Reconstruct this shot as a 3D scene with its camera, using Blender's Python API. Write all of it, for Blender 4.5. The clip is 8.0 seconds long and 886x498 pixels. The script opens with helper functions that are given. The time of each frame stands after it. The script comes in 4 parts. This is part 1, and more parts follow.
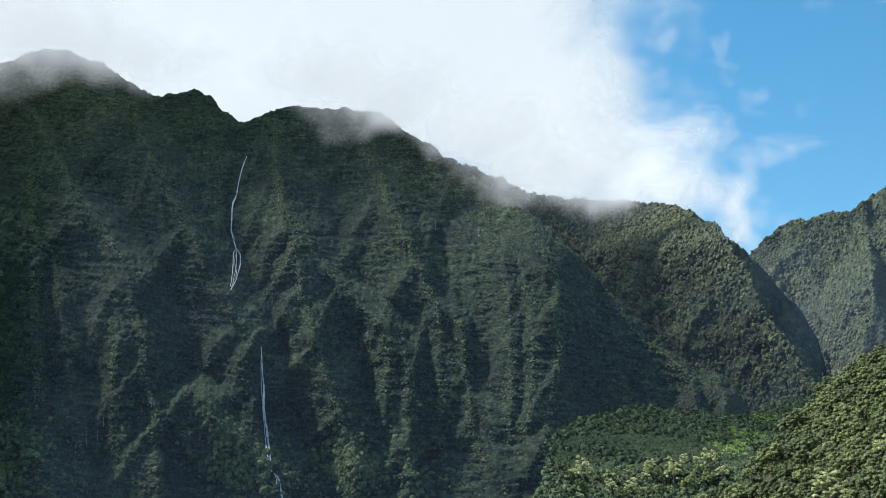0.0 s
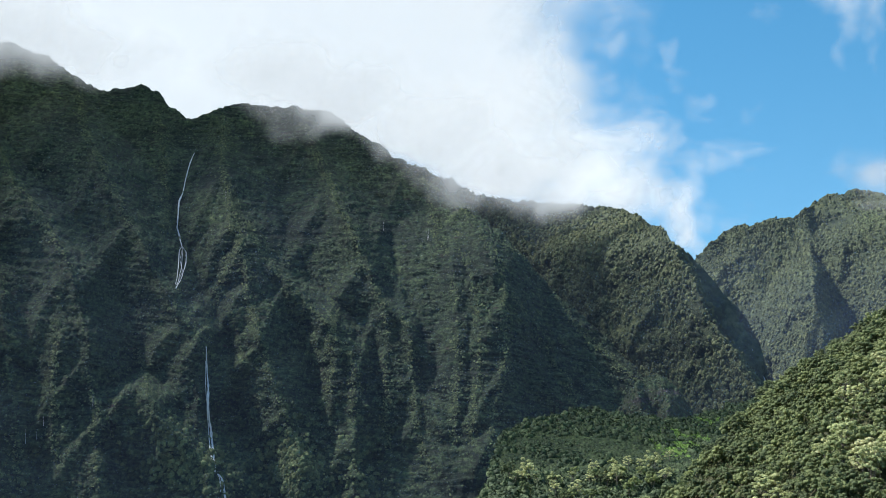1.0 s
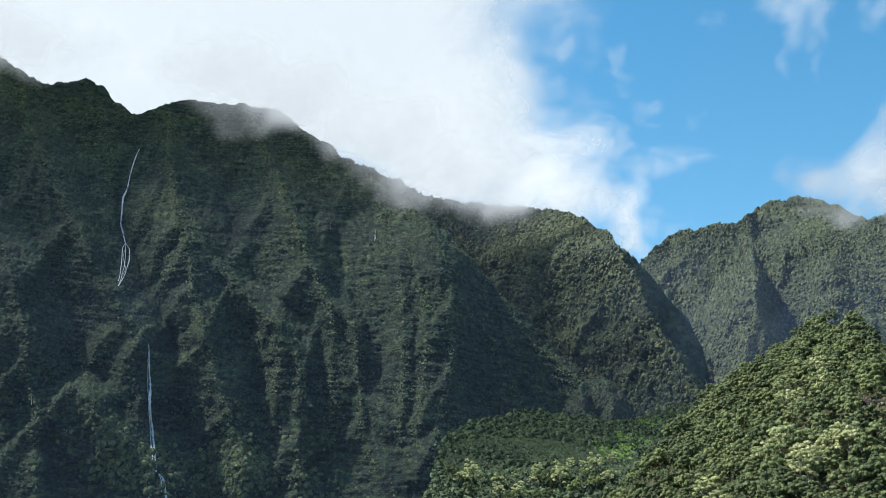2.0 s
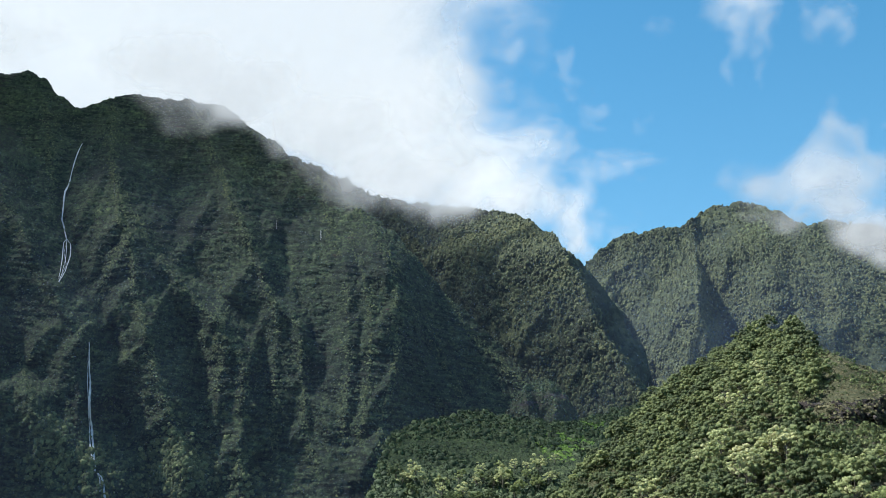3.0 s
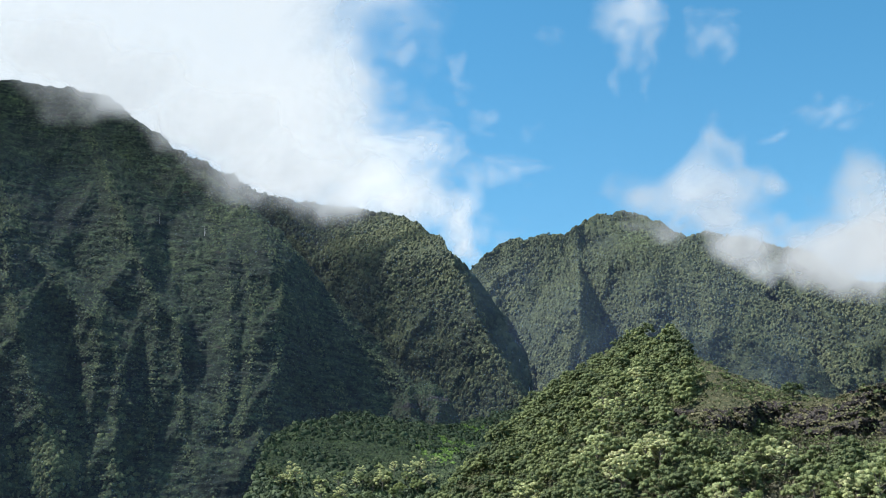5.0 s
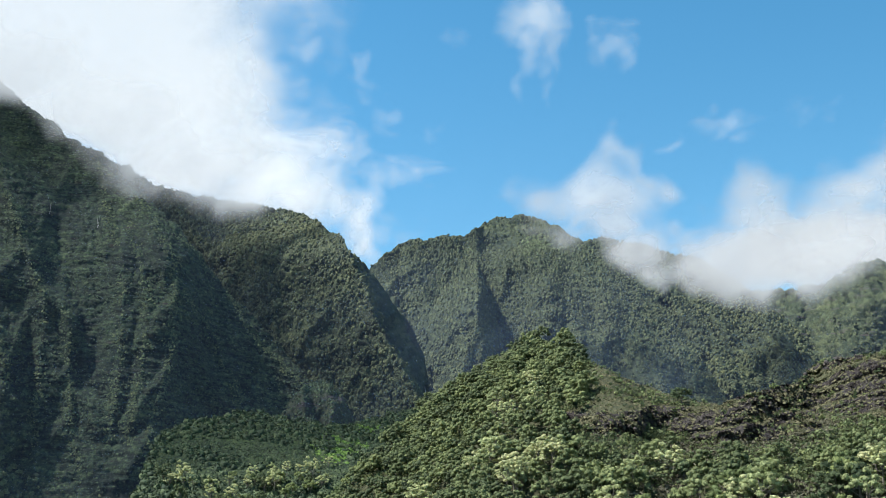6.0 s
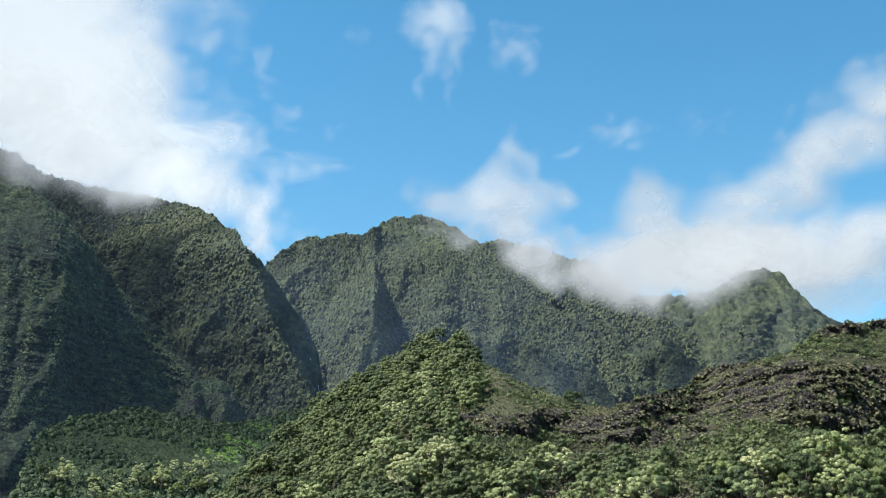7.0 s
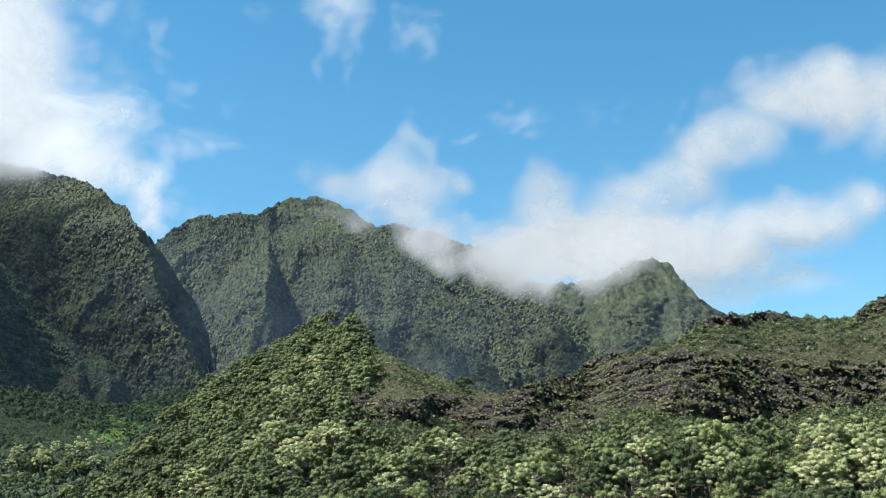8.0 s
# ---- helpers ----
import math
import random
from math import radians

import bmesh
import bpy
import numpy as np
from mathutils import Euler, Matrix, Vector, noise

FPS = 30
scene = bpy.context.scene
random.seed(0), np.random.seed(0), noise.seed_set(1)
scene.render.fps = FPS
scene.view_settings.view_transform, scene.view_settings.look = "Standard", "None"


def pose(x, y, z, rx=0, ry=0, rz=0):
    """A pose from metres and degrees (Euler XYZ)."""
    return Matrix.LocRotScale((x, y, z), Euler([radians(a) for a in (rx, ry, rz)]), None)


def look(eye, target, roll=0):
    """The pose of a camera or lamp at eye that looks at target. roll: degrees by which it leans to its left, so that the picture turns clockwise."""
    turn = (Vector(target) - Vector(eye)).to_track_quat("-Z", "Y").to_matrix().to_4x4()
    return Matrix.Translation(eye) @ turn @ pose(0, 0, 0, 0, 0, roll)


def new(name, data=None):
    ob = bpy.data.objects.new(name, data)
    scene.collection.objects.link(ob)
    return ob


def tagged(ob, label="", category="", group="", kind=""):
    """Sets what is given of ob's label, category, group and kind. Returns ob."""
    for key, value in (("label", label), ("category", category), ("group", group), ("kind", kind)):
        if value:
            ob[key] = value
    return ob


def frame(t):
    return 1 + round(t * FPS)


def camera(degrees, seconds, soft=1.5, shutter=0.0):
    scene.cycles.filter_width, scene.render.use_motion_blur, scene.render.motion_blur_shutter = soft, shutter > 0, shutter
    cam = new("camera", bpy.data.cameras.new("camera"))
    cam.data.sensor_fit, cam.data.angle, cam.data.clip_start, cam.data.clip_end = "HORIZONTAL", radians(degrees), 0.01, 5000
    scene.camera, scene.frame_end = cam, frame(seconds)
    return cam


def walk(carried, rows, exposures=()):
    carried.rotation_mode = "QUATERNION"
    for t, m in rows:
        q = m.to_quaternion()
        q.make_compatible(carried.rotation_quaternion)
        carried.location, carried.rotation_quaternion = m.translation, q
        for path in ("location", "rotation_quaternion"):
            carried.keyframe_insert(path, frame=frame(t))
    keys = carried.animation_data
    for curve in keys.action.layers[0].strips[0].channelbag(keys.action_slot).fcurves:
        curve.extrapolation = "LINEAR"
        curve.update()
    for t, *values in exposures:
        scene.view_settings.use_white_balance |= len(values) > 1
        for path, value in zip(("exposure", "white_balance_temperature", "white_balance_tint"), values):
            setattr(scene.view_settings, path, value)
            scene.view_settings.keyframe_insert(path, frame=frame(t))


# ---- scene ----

# ======== camera: a drone that turns to the right, low over a valley floor ========
EYE = 24.0
cam = camera(43.74, 8.0, 0.9)
ROWS = [
    (0.0, 0.0, 15.63), (0.5, -1.372, 15.653), (1.0, -2.781, 15.672), (1.5, -4.203, 15.695),
    (3.0, -8.506, 15.723), (3.5, -9.983, 15.739), (4.0, -11.446, 15.764), (4.2, -12.03, 15.77),
    (4.5, -12.905, 15.779), (4.75, -13.68, 15.787), (5.0, -14.6, 15.795), (5.3, -16.14, 15.803),
    (5.5, -17.235, 15.806), (6.0, -20.009, 15.785), (6.5, -22.768, 15.781), (7.0, -25.523, 15.761),
    (7.5, -28.3, 15.783), (7.6, -28.86, 15.74), (7.7, -29.43, 15.68), (7.8, -30.0, 15.53),
    (7.9, -30.58, 15.24), (8.0, -31.155, 14.916),
]


def drift(yaw):
    s = yaw / -31.155
    return 2.54 * s, 4.8 * s, EYE + 3.25 * s


walk(cam, [(t, pose(*drift(yaw), 90 + pitch, 0, yaw)) for t, yaw, pitch in ROWS])

# ======== light: a high sun from the side, blue sky ========
SUN_AZ, SUN_EL = 74.0, 57.0      # degrees to the left of the first view, and up
scene.view_settings.exposure = 1.05
world = bpy.data.worlds.new("sky")
scene.world = world
world.use_nodes = True
wn, wl = world.node_tree.nodes, world.node_tree.links
sky = wn.new("ShaderNodeTexSky")
sky.sky_type, sky.sun_disc = "NISHITA", False
sky.sun_elevation, sky.sun_rotation = radians(SUN_EL), radians(360 - SUN_AZ)
sky.air_density, sky.dust_density, sky.ozone_density = 1.0, 0.2, 1.0
wn["Background"].inputs["Strength"].default_value = 0.092
clear_air = wn.new("ShaderNodeHueSaturation")
clear_air.inputs["Saturation"].default_value = 1.33
clear_air.inputs["Hue"].default_value = 0.483
wl.new(sky.outputs["Color"], clear_air.inputs["Color"])
wl.new(clear_air.outputs["Color"], wn["Background"].inputs["Color"])

sun = new("sun", bpy.data.lights.new("sun", "SUN"))
sun.data.energy, sun.data.angle, sun.data.color = 5.0, radians(0.53), (1.0, 0.97, 0.91)
sun.matrix_world = look((-math.sin(radians(SUN_AZ)) * math.cos(radians(SUN_EL)) * 900, math.cos(radians(SUN_AZ)) * math.cos(radians(SUN_EL)) * 900,
                         math.sin(radians(SUN_EL)) * 900), (0, 0, 0))

RNG = np.random.default_rng(7)


# ======== small arithmetic ========
def hashed(ix, iy, seed):
    h = (ix.astype(np.int64) * 374761393 + iy.astype(np.int64) * 668265263 + seed * 982451653) & 0x7FFFFFFF
    h = ((h ^ (h >> 13)) * 1274126177) & 0x7FFFFFFF
    h = ((h ^ (h >> 16)) * 1103515245) & 0x7FFFFFFF
    return (h & 0xFFFFF) / 524287.5 - 1.0


def value_noise(x, y, seed=0):
    """Smooth noise from -1 to 1."""
    ix, iy = np.floor(x), np.floor(y)
    fx, fy = x - ix, y - iy
    fx, fy = fx * fx * fx * (fx * (fx * 6 - 15) + 10), fy * fy * fy * (fy * (fy * 6 - 15) + 10)
    a, b = hashed(ix, iy, seed), hashed(ix + 1, iy, seed)
    c, d = hashed(ix, iy + 1, seed), hashed(ix + 1, iy + 1, seed)
    return (a * (1 - fx) + b * fx) * (1 - fy) + (c * (1 - fx) + d * fx) * fy


def fbm(x, y, seed=0, octaves=4, gain=0.5):
    total, amp, size = 0.0, 1.0, 0.0
    for k in range(octaves):
        total = total + amp * value_noise(x * 2.03 ** k + 17.3 * k, y * 2.03 ** k - 9.1 * k, seed + k)
        size += amp
        amp *= gain
    return total / size * 1.5


def smooth(a, b, x):
    t = np.clip((x - a) / (b - a), 0, 1)
    return t * t * (3 - 2 * t)


def line(points, az):
    """A height angle along a line of (azimuth, elevation) corners, azimuth falling."""
    p = np.array(points)[::-1]
    return np.interp(az, p[:, 0], p[:, 1])


def place(az, el, r):
    """World place at a bearing and an elevation (degrees) from the valley's middle, r metres out."""
    a = np.radians(az)
    return np.stack([-r * np.sin(a), r * np.cos(a), EYE + r * np.tan(np.radians(el))], -1)


def grid_mesh(name, xyz, mat, extras=None, keep=None):
    """A sheet from a grid of places, rows x columns; keep: which corners it needs."""
    nv, nu = xyz.shape[:2]
    me = bpy.data.meshes.new(name)
    me.vertices.add(nu * nv)
    me.vertices.foreach_set("co", xyz.reshape(-1).astype(np.float32))
    i = (np.arange(nv - 1)[:, None] * nu + np.arange(nu - 1)[None]).reshape(-1)
    quads = np.stack([i, i + nu, i + nu + 1, i + 1], 1).astype(np.int32)
    if keep is not None:
        quads = quads[keep.reshape(-1)[quads].any(1)]
    me.loops.add(quads.size)
    me.loops.foreach_set("vertex_index", quads.reshape(-1))
    me.polygons.add(len(quads))
    me.polygons.foreach_set("loop_start", np.arange(0, quads.size, 4, dtype=np.int32))
    me.polygons.foreach_set("use_smooth", np.ones(len(quads), dtype=bool))
    for key, values in (extras or {}).items():
        me.attributes.new(key, "FLOAT", "POINT").data.foreach_set("value", values.reshape(-1).astype(np.float32))
    me.update(calc_edges=True)
    me.validate()
    me.materials.append(mat)
    return me


def soup_mesh(name, verts, tris, mat, flat=True, tone=None):
    """One mesh from arrays of corners and triangles."""
    me = bpy.data.meshes.new(name)
    me.vertices.add(len(verts))
    me.vertices.foreach_set("co", verts.reshape(-1).astype(np.float32))
    me.loops.add(tris.size)
    me.loops.foreach_set("vertex_index", tris.reshape(-1).astype(np.int32))
    me.polygons.add(len(tris))
    me.polygons.foreach_set("loop_start", np.arange(0, tris.size, 3, dtype=np.int32))
    me.polygons.foreach_set("use_smooth", np.full(len(tris), not flat))
    if tone is not None:
        me.attributes.new("tone", "FLOAT", "POINT").data.foreach_set("value", tone.astype(np.float32))
    me.update(calc_edges=True)
    me.materials.append(mat)
    return me


# ======== materials ========
def material(name):
    m = bpy.data.materials.new(name)
    m.use_nodes = True
    return m, m.node_tree.nodes, m.node_tree.links, m.node_tree.nodes["Principled BSDF"]


def noise_node(n, l, scale, detail=4.0, rough=0.55, coord=None, stretch=None):
    t = n.new("ShaderNodeTexNoise")
    t.inputs["Scale"].default_value, t.inputs["Detail"].default_value, t.inputs["Roughness"].default_value = scale, detail, rough
    if coord is None:
        coord = n.new("ShaderNodeTexCoord").outputs["Object"]
    if stretch:
        mp = n.new("ShaderNodeMapping")
        mp.inputs["Scale"].default_value = stretch
        l.new(coord, mp.inputs["Vector"])
        coord = mp.outputs["Vector"]
    l.new(coord, t.inputs["Vector"])
    return t.outputs["Fac"]


def ramp_node(n, l, fac, stops):
    r = n.new("ShaderNodeValToRGB")
    while len(r.color_ramp.elements) < len(stops):
        r.color_ramp.elements.new(0.5)
    for e, (p, c) in zip(r.color_ramp.elements, stops):
        e.position, e.color = p, (*c, 1)
    l.new(fac, r.inputs["Fac"])
    return r.outputs["Color"]


def mix_node(n, l, fac, a, b, blend="MIX"):
    m = n.new("ShaderNodeMix")
    m.data_type, m.blend_type = "RGBA", blend
    for socket, value in ((m.inputs[0], fac), (m.inputs[6], a), (m.inputs[7], b)):
        if isinstance(value, (int, float)):
            socket.default_value = value
        elif isinstance(value, tuple):
            socket.default_value = (*value, 1)
        else:
            l.new(value, socket)
    return m.outputs[2]


def bump_node(n, l, height, strength, distance, bsdf):
    b = n.new("ShaderNodeBump")
    b.inputs["Strength"].default_value, b.inputs["Distance"].default_value = strength, distance
    l.new(height, b.inputs["Height"])
    l.new(b.outputs["Normal"], bsdf.inputs["Normal"])


def mountain_material(name, greens, rock, rock_share, grain=0.35, banded=0.0):
    """Plants over weathered lava beds; the sheet's 'tone' value tells one head of leaves from the next."""
    m, n, l, b = material(name)
    wide = noise_node(n, l, 0.009, 6, 0.65)
    fine = noise_node(n, l, grain, 6, 0.75)
    tone = n.new("ShaderNodeAttribute")
    tone.attribute_name = "tone"
    both = n.new("ShaderNodeMath")
    both.operation = "MULTIPLY_ADD"
    l.new(fine, both.inputs[0])
    both.inputs[1].default_value = 1.3
    l.new(tone.outputs["Fac"], both.inputs[2])
    half = n.new("ShaderNodeMath")
    half.operation = "MULTIPLY"
    l.new(both.outputs[0], half.inputs[0])
    half.inputs[1].default_value = 0.5
    leafy = ramp_node(n, l, half.outputs[0], [(0.4, greens[0]), (0.56, greens[1]), (0.72, greens[2])])
    green = mix_node(n, l, 1.0, leafy, ramp_node(n, l, wide, [(0.35, (0.62, 0.68, 0.74)), (0.65, (1.3, 1.26, 1.08))]), "MULTIPLY")
    beds = noise_node(n, l, 0.02, 6, 0.65, stretch=(1, 1, 5))
    mask = ramp_node(n, l, beds, [(0.62 - rock_share, (0, 0, 0)), (0.70 - rock_share, (1, 1, 1))])
    col = mix_node(n, l, mask, green, ramp_node(n, l, fine, [(0.35, rock[0]), (0.7, rock[1])]))
    if banded:
        # grass on the flow tops, bare dark edges between them
        flows = noise_node(n, l, 0.035, 6, 0.7, stretch=(1, 1, 8))
        col = mix_node(n, l, banded, col, ramp_node(n, l, flows, [(0.38, (0.35, 0.36, 0.42)), (0.5, (1.0, 1.0, 1.0)), (0.64, (1.75, 1.75, 1.45))]), "MULTIPLY")
    l.new(col, b.inputs["Base Color"])
    b.inputs["Roughness"].default_value = 0.85
    b.inputs["Specular IOR Level"].default_value = 0.2
    bump_node(n, l, fine, 1.0, 3.0, b)
    return m


def foliage_material(name, dark, mid, light, per_object=False, grain=0.6, through_light=0.0, relief=1.6):
    m, n, l, b = material(name)
    if per_object:
        rnd = n.new("ShaderNodeObjectInfo").outputs["Random"]
    else:
        own = n.new("ShaderNodeAttribute")
        own.attribute_name = "tone"
        mixed = n.new("ShaderNodeMix")
        mixed.inputs[0].default_value = 0.35
        l.new(own.outputs["Fac"], mixed.inputs[2])
        l.new(n.new("ShaderNodeNewGeometry").outputs["Random Per Island"], mixed.inputs[3])
        rnd = mixed.outputs[0]
    tone = ramp_node(n, l, rnd, [(0.0, dark), (0.5, mid), (1.0, light)])
    leaf = noise_node(n, l, grain, 3, 0.7)
    shade = ramp_node(n, l, leaf, [(0.3, (0.5, 0.5, 0.5)), (0.72, (1.35, 1.35, 1.3))])
    col = mix_node(n, l, 1.0, tone, shade, "MULTIPLY")
    l.new(col, b.inputs["Base Color"])
    b.inputs["Roughness"].default_value = 0.75
    b.inputs["Specular IOR Level"].default_value = 0.12
    bump_node(n, l, noise_node(n, l, relief, 3, 0.6), 0.4, 0.6 / relief, b)
    if through_light:
        tr = n.new("ShaderNodeBsdfTranslucent")
        l.new(col, tr.inputs["Color"])
        mx = n.new("ShaderNodeMixShader")
        mx.inputs["Fac"].default_value = through_light
        l.new(b.outputs["BSDF"], mx.inputs[1])
        l.new(tr.outputs["BSDF"], mx.inputs[2])
        l.new(mx.outputs["Shader"], n["Material Output"].inputs["Surface"])
    return m


def hillside_material():
    """Grass and low brush with bare dark lava where the sheet carries the 'rock' value."""
    m, n, l, b = material("hillside_grass_and_lava")
    fine = noise_node(n, l, 0.5, 6, 0.7)
    wide = noise_node(n, l, 0.03, 4, 0.6)
    grass = mix_node(n, l, 0.5, ramp_node(n, l, wide, [(0.35, (0.042, 0.05, 0.026)), (0.65, (0.084, 0.096, 0.046))]),
                     ramp_node(n, l, fine, [(0.35, (0.02, 0.021, 0.011)), (0.55, (0.065, 0.063, 0.032)), (0.7, (0.155, 0.138, 0.08))]))
    stone_grain = noise_node(n, l, 1.1, 8, 0.8, stretch=(1, 1, 0.4))
    stone = ramp_node(n, l, stone_grain, [(0.38, (0.01, 0.009, 0.01)), (0.53, (0.042, 0.037, 0.037)), (0.68, (0.15, 0.132, 0.12))])
    at = n.new("ShaderNodeAttribute")
    at.attribute_name = "rock"
    add = n.new("ShaderNodeMath")
    add.operation = "MULTIPLY_ADD"
    l.new(fine, add.inputs[0])
    add.inputs[1].default_value = 1.2
    l.new(at.outputs["Fac"], add.inputs[2])
    sub = n.new("ShaderNodeMath")
    sub.operation = "SUBTRACT"
    l.new(add.outputs[0], sub.inputs[0])
    sub.inputs[1].default_value = 0.1
    mask = ramp_node(n, l, sub.outputs[0], [(0.84, (0, 0, 0)), (0.95, (1, 1, 1))])
    l.new(mix_node(n, l, mask, grass, stone), b.inputs["Base Color"])
    b.inputs["Roughness"].default_value = 0.9
    b.inputs["Specular IOR Level"].default_value = 0.2
    rough_sum = n.new("ShaderNodeMath")
    rough_sum.operation = "ADD"
    l.new(fine, rough_sum.inputs[0])
    l.new(stone_grain, rough_sum.inputs[1])
    bump_node(n, l, rough_sum.outputs[0], 1.0, 1.4, b)
    return m


def stone_material():
    m, n, l, b = material("dark_lava_stone")
    grain = noise_node(n, l, 1.3, 7, 0.75)
    tone = ramp_node(n, l, grain, [(0.3, (0.022, 0.019, 0.018)), (0.55, (0.065, 0.055, 0.05)), (0.78, (0.17, 0.145, 0.125))])
    rnd = n.new("ShaderNodeObjectInfo").outputs["Random"]
    l.new(mix_node(n, l, 1.0, tone, ramp_node(n, l, rnd, [(0, (0.6, 0.6, 0.6)), (1, (1.3, 1.25, 1.2))]), "MULTIPLY"), b.inputs["Base Color"])
    b.inputs["Roughness"].default_value = 0.9
    bump_node(n, l, grain, 1.0, 0.4, b)
    return m


def bark_material():
    m, n, l, b = material("grey_bark")
    grain = noise_node(n, l, 3.0, 5, 0.7, stretch=(1, 1, 0.25))
    l.new(ramp_node(n, l, grain, [(0.3, (0.06, 0.05, 0.04)), (0.7, (0.2, 0.18, 0.15))]), b.inputs["Base Color"])
    b.inputs["Roughness"].default_value = 0.9
    return m


def water_material():
    m, n, l, b = material("white_falling_water")
    grain = noise_node(n, l, 0.35, 5, 0.75, stretch=(1, 1, 0.12))
    l.new(ramp_node(n, l, grain, [(0.3, (0.34, 0.35, 0.38)), (0.6, (0.62, 0.63, 0.66))]), b.inputs["Base Color"])
    b.inputs["Roughness"].default_value = 0.7
    return m


def cloud_material(name, scale, seed, soft, most=1.0, white=(0.45, 0.45, 0.45), glow_strength=0.25, torn=2.0, twist=0.6, tint=(0.93, 0.97, 1.0)):
    """Soft drops: lit from both sides and given a painted glow, thinning out with the sheet's 'thickness' value broken
    up by noise.
    """
    m, n, l, b = material(name)
    n.remove(b)
    at = n.new("ShaderNodeAttribute")
    at.attribute_name = "thickness"
    co = n.new("ShaderNodeTexCoord").outputs["Object"]
    mp = n.new("ShaderNodeMapping")
    mp.inputs["Location"].default_value = (seed * 311.0, seed * 97.0, seed * 53.0)
    l.new(co, mp.inputs["Vector"])
    grain_node = n.new("ShaderNodeTexNoise")
    for key, value in (("Scale", scale), ("Detail", 9.0), ("Roughness", 0.6), ("Distortion", twist)):
        grain_node.inputs[key].default_value = value
    l.new(mp.outputs["Vector"], grain_node.inputs["Vector"])
    grain = grain_node.outputs["Fac"]
    add = n.new("ShaderNodeMath")
    add.operation = "MULTIPLY_ADD"
    l.new(grain, add.inputs[0])
    add.inputs[1].default_value = torn
    l.new(at.outputs["Fac"], add.inputs[2])
    rng = n.new("ShaderNodeMapRange")
    rng.interpolation_type = "SMOOTHSTEP"
    rng.inputs["From Min"].default_value, rng.inputs["From Max"].default_value = torn * 0.5 + 0.05, torn * 0.5 + 0.05 + soft
    rng.inputs["To Max"].default_value = most
    l.new(add.outputs[0], rng.inputs["Value"])
    df, tr = n.new("ShaderNodeBsdfDiffuse"), n.new("ShaderNodeBsdfTranslucent")
    for s in (df, tr):
        s.inputs["Color"].default_value = (*white, 1)
    body, clear, mx = n.new("ShaderNodeMixShader"), n.new("ShaderNodeBsdfTransparent"), n.new("ShaderNodeMixShader")
    l.new(df.outputs["BSDF"], body.inputs[1])
    l.new(tr.outputs["BSDF"], body.inputs[2])
    # emission stands in for light scattered within the drops
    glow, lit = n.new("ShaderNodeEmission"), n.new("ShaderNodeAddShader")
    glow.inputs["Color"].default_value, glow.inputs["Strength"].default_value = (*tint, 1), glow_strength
    l.new(body.outputs["Shader"], lit.inputs[0])
    l.new(glow.outputs["Emission"], lit.inputs[1])
    l.new(rng.outputs["Result"], mx.inputs["Fac"])
    l.new(clear.outputs["BSDF"], mx.inputs[1])
    l.new(lit.outputs["Shader"], mx.inputs[2])
    l.new(mx.outputs["Shader"], n["Material Output"].inputs["Surface"])
    return m


M_WALL = mountain_material("fern_covered_cliff", [(0.014, 0.024, 0.018), (0.038, 0.058, 0.035), (0.08, 0.108, 0.056)], [(0.03, 0.028, 0.022), (0.07, 0.06, 0.046)], -0.01, banded=0.75)
M_FAR = mountain_material("forest_floor", [(0.014, 0.023, 0.013), (0.038, 0.051, 0.027), (0.075, 0.091, 0.046)], [(0.02, 0.02, 0.018), (0.06, 0.055, 0.045)], -0.03)
M_PEAK = mountain_material("peak_scrub", [(0.013, 0.022, 0.014), (0.038, 0.052, 0.028), (0.09, 0.105, 0.055)], [(0.035, 0.032, 0.03), (0.09, 0.082, 0.075)], 0.06)
M_OUTCROP = mountain_material("bare_grey_rock", [(0.02, 0.03, 0.018), (0.038, 0.048, 0.027), (0.065, 0.076, 0.044)], [(0.022, 0.021, 0.022), (0.095, 0.088, 0.085)], 0.1, 0.3)
M_APRON = mountain_material("valley_grass", [(0.012, 0.024, 0.01), (0.032, 0.053, 0.02), (0.062, 0.088, 0.035)], [(0.03, 0.027, 0.02), (0.06, 0.05, 0.04)], -0.03, 0.2)
M_HILL = hillside_material()
M_STONE = stone_material()
M_BARK = bark_material()
M_WATER = water_material()
F_FAR = foliage_material("far_forest_leaves", (0.033, 0.044, 0.025), (0.064, 0.078, 0.041), (0.11, 0.125, 0.06), grain=0.5)
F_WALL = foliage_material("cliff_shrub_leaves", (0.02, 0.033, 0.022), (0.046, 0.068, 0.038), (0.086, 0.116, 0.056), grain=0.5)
# lighter copy of the shrub leaves, with sunlight put into the colour
F_LIT = foliage_material("lit_shrub_leaves", (0.042, 0.06, 0.032), (0.092, 0.116, 0.056), (0.16, 0.19, 0.088), grain=0.5)
F_DRY = foliage_material("dry_grass_blades", (0.055, 0.055, 0.031), (0.09, 0.087, 0.05), (0.14, 0.133, 0.078), grain=0.8)
F_GREY = foliage_material("grey_brown_twigs", (0.06, 0.058, 0.042), (0.105, 0.1, 0.07), (0.16, 0.152, 0.105), grain=0.9)
F_BRIGHT = foliage_material("bright_broad_leaves", (0.085, 0.15, 0.042), (0.12, 0.2, 0.05), (0.165, 0.25, 0.065), grain=0.4)
F_PALE = foliage_material("pale_silvery_leaves", (0.25, 0.29, 0.145), (0.37, 0.41, 0.205), (0.52, 0.525, 0.3), True, 0.8, 0.35)
F_GREEN = foliage_material("broad_green_leaves", (0.052, 0.074, 0.043), (0.136, 0.175, 0.078), (0.226, 0.268, 0.11), True, 0.8, 0.35)
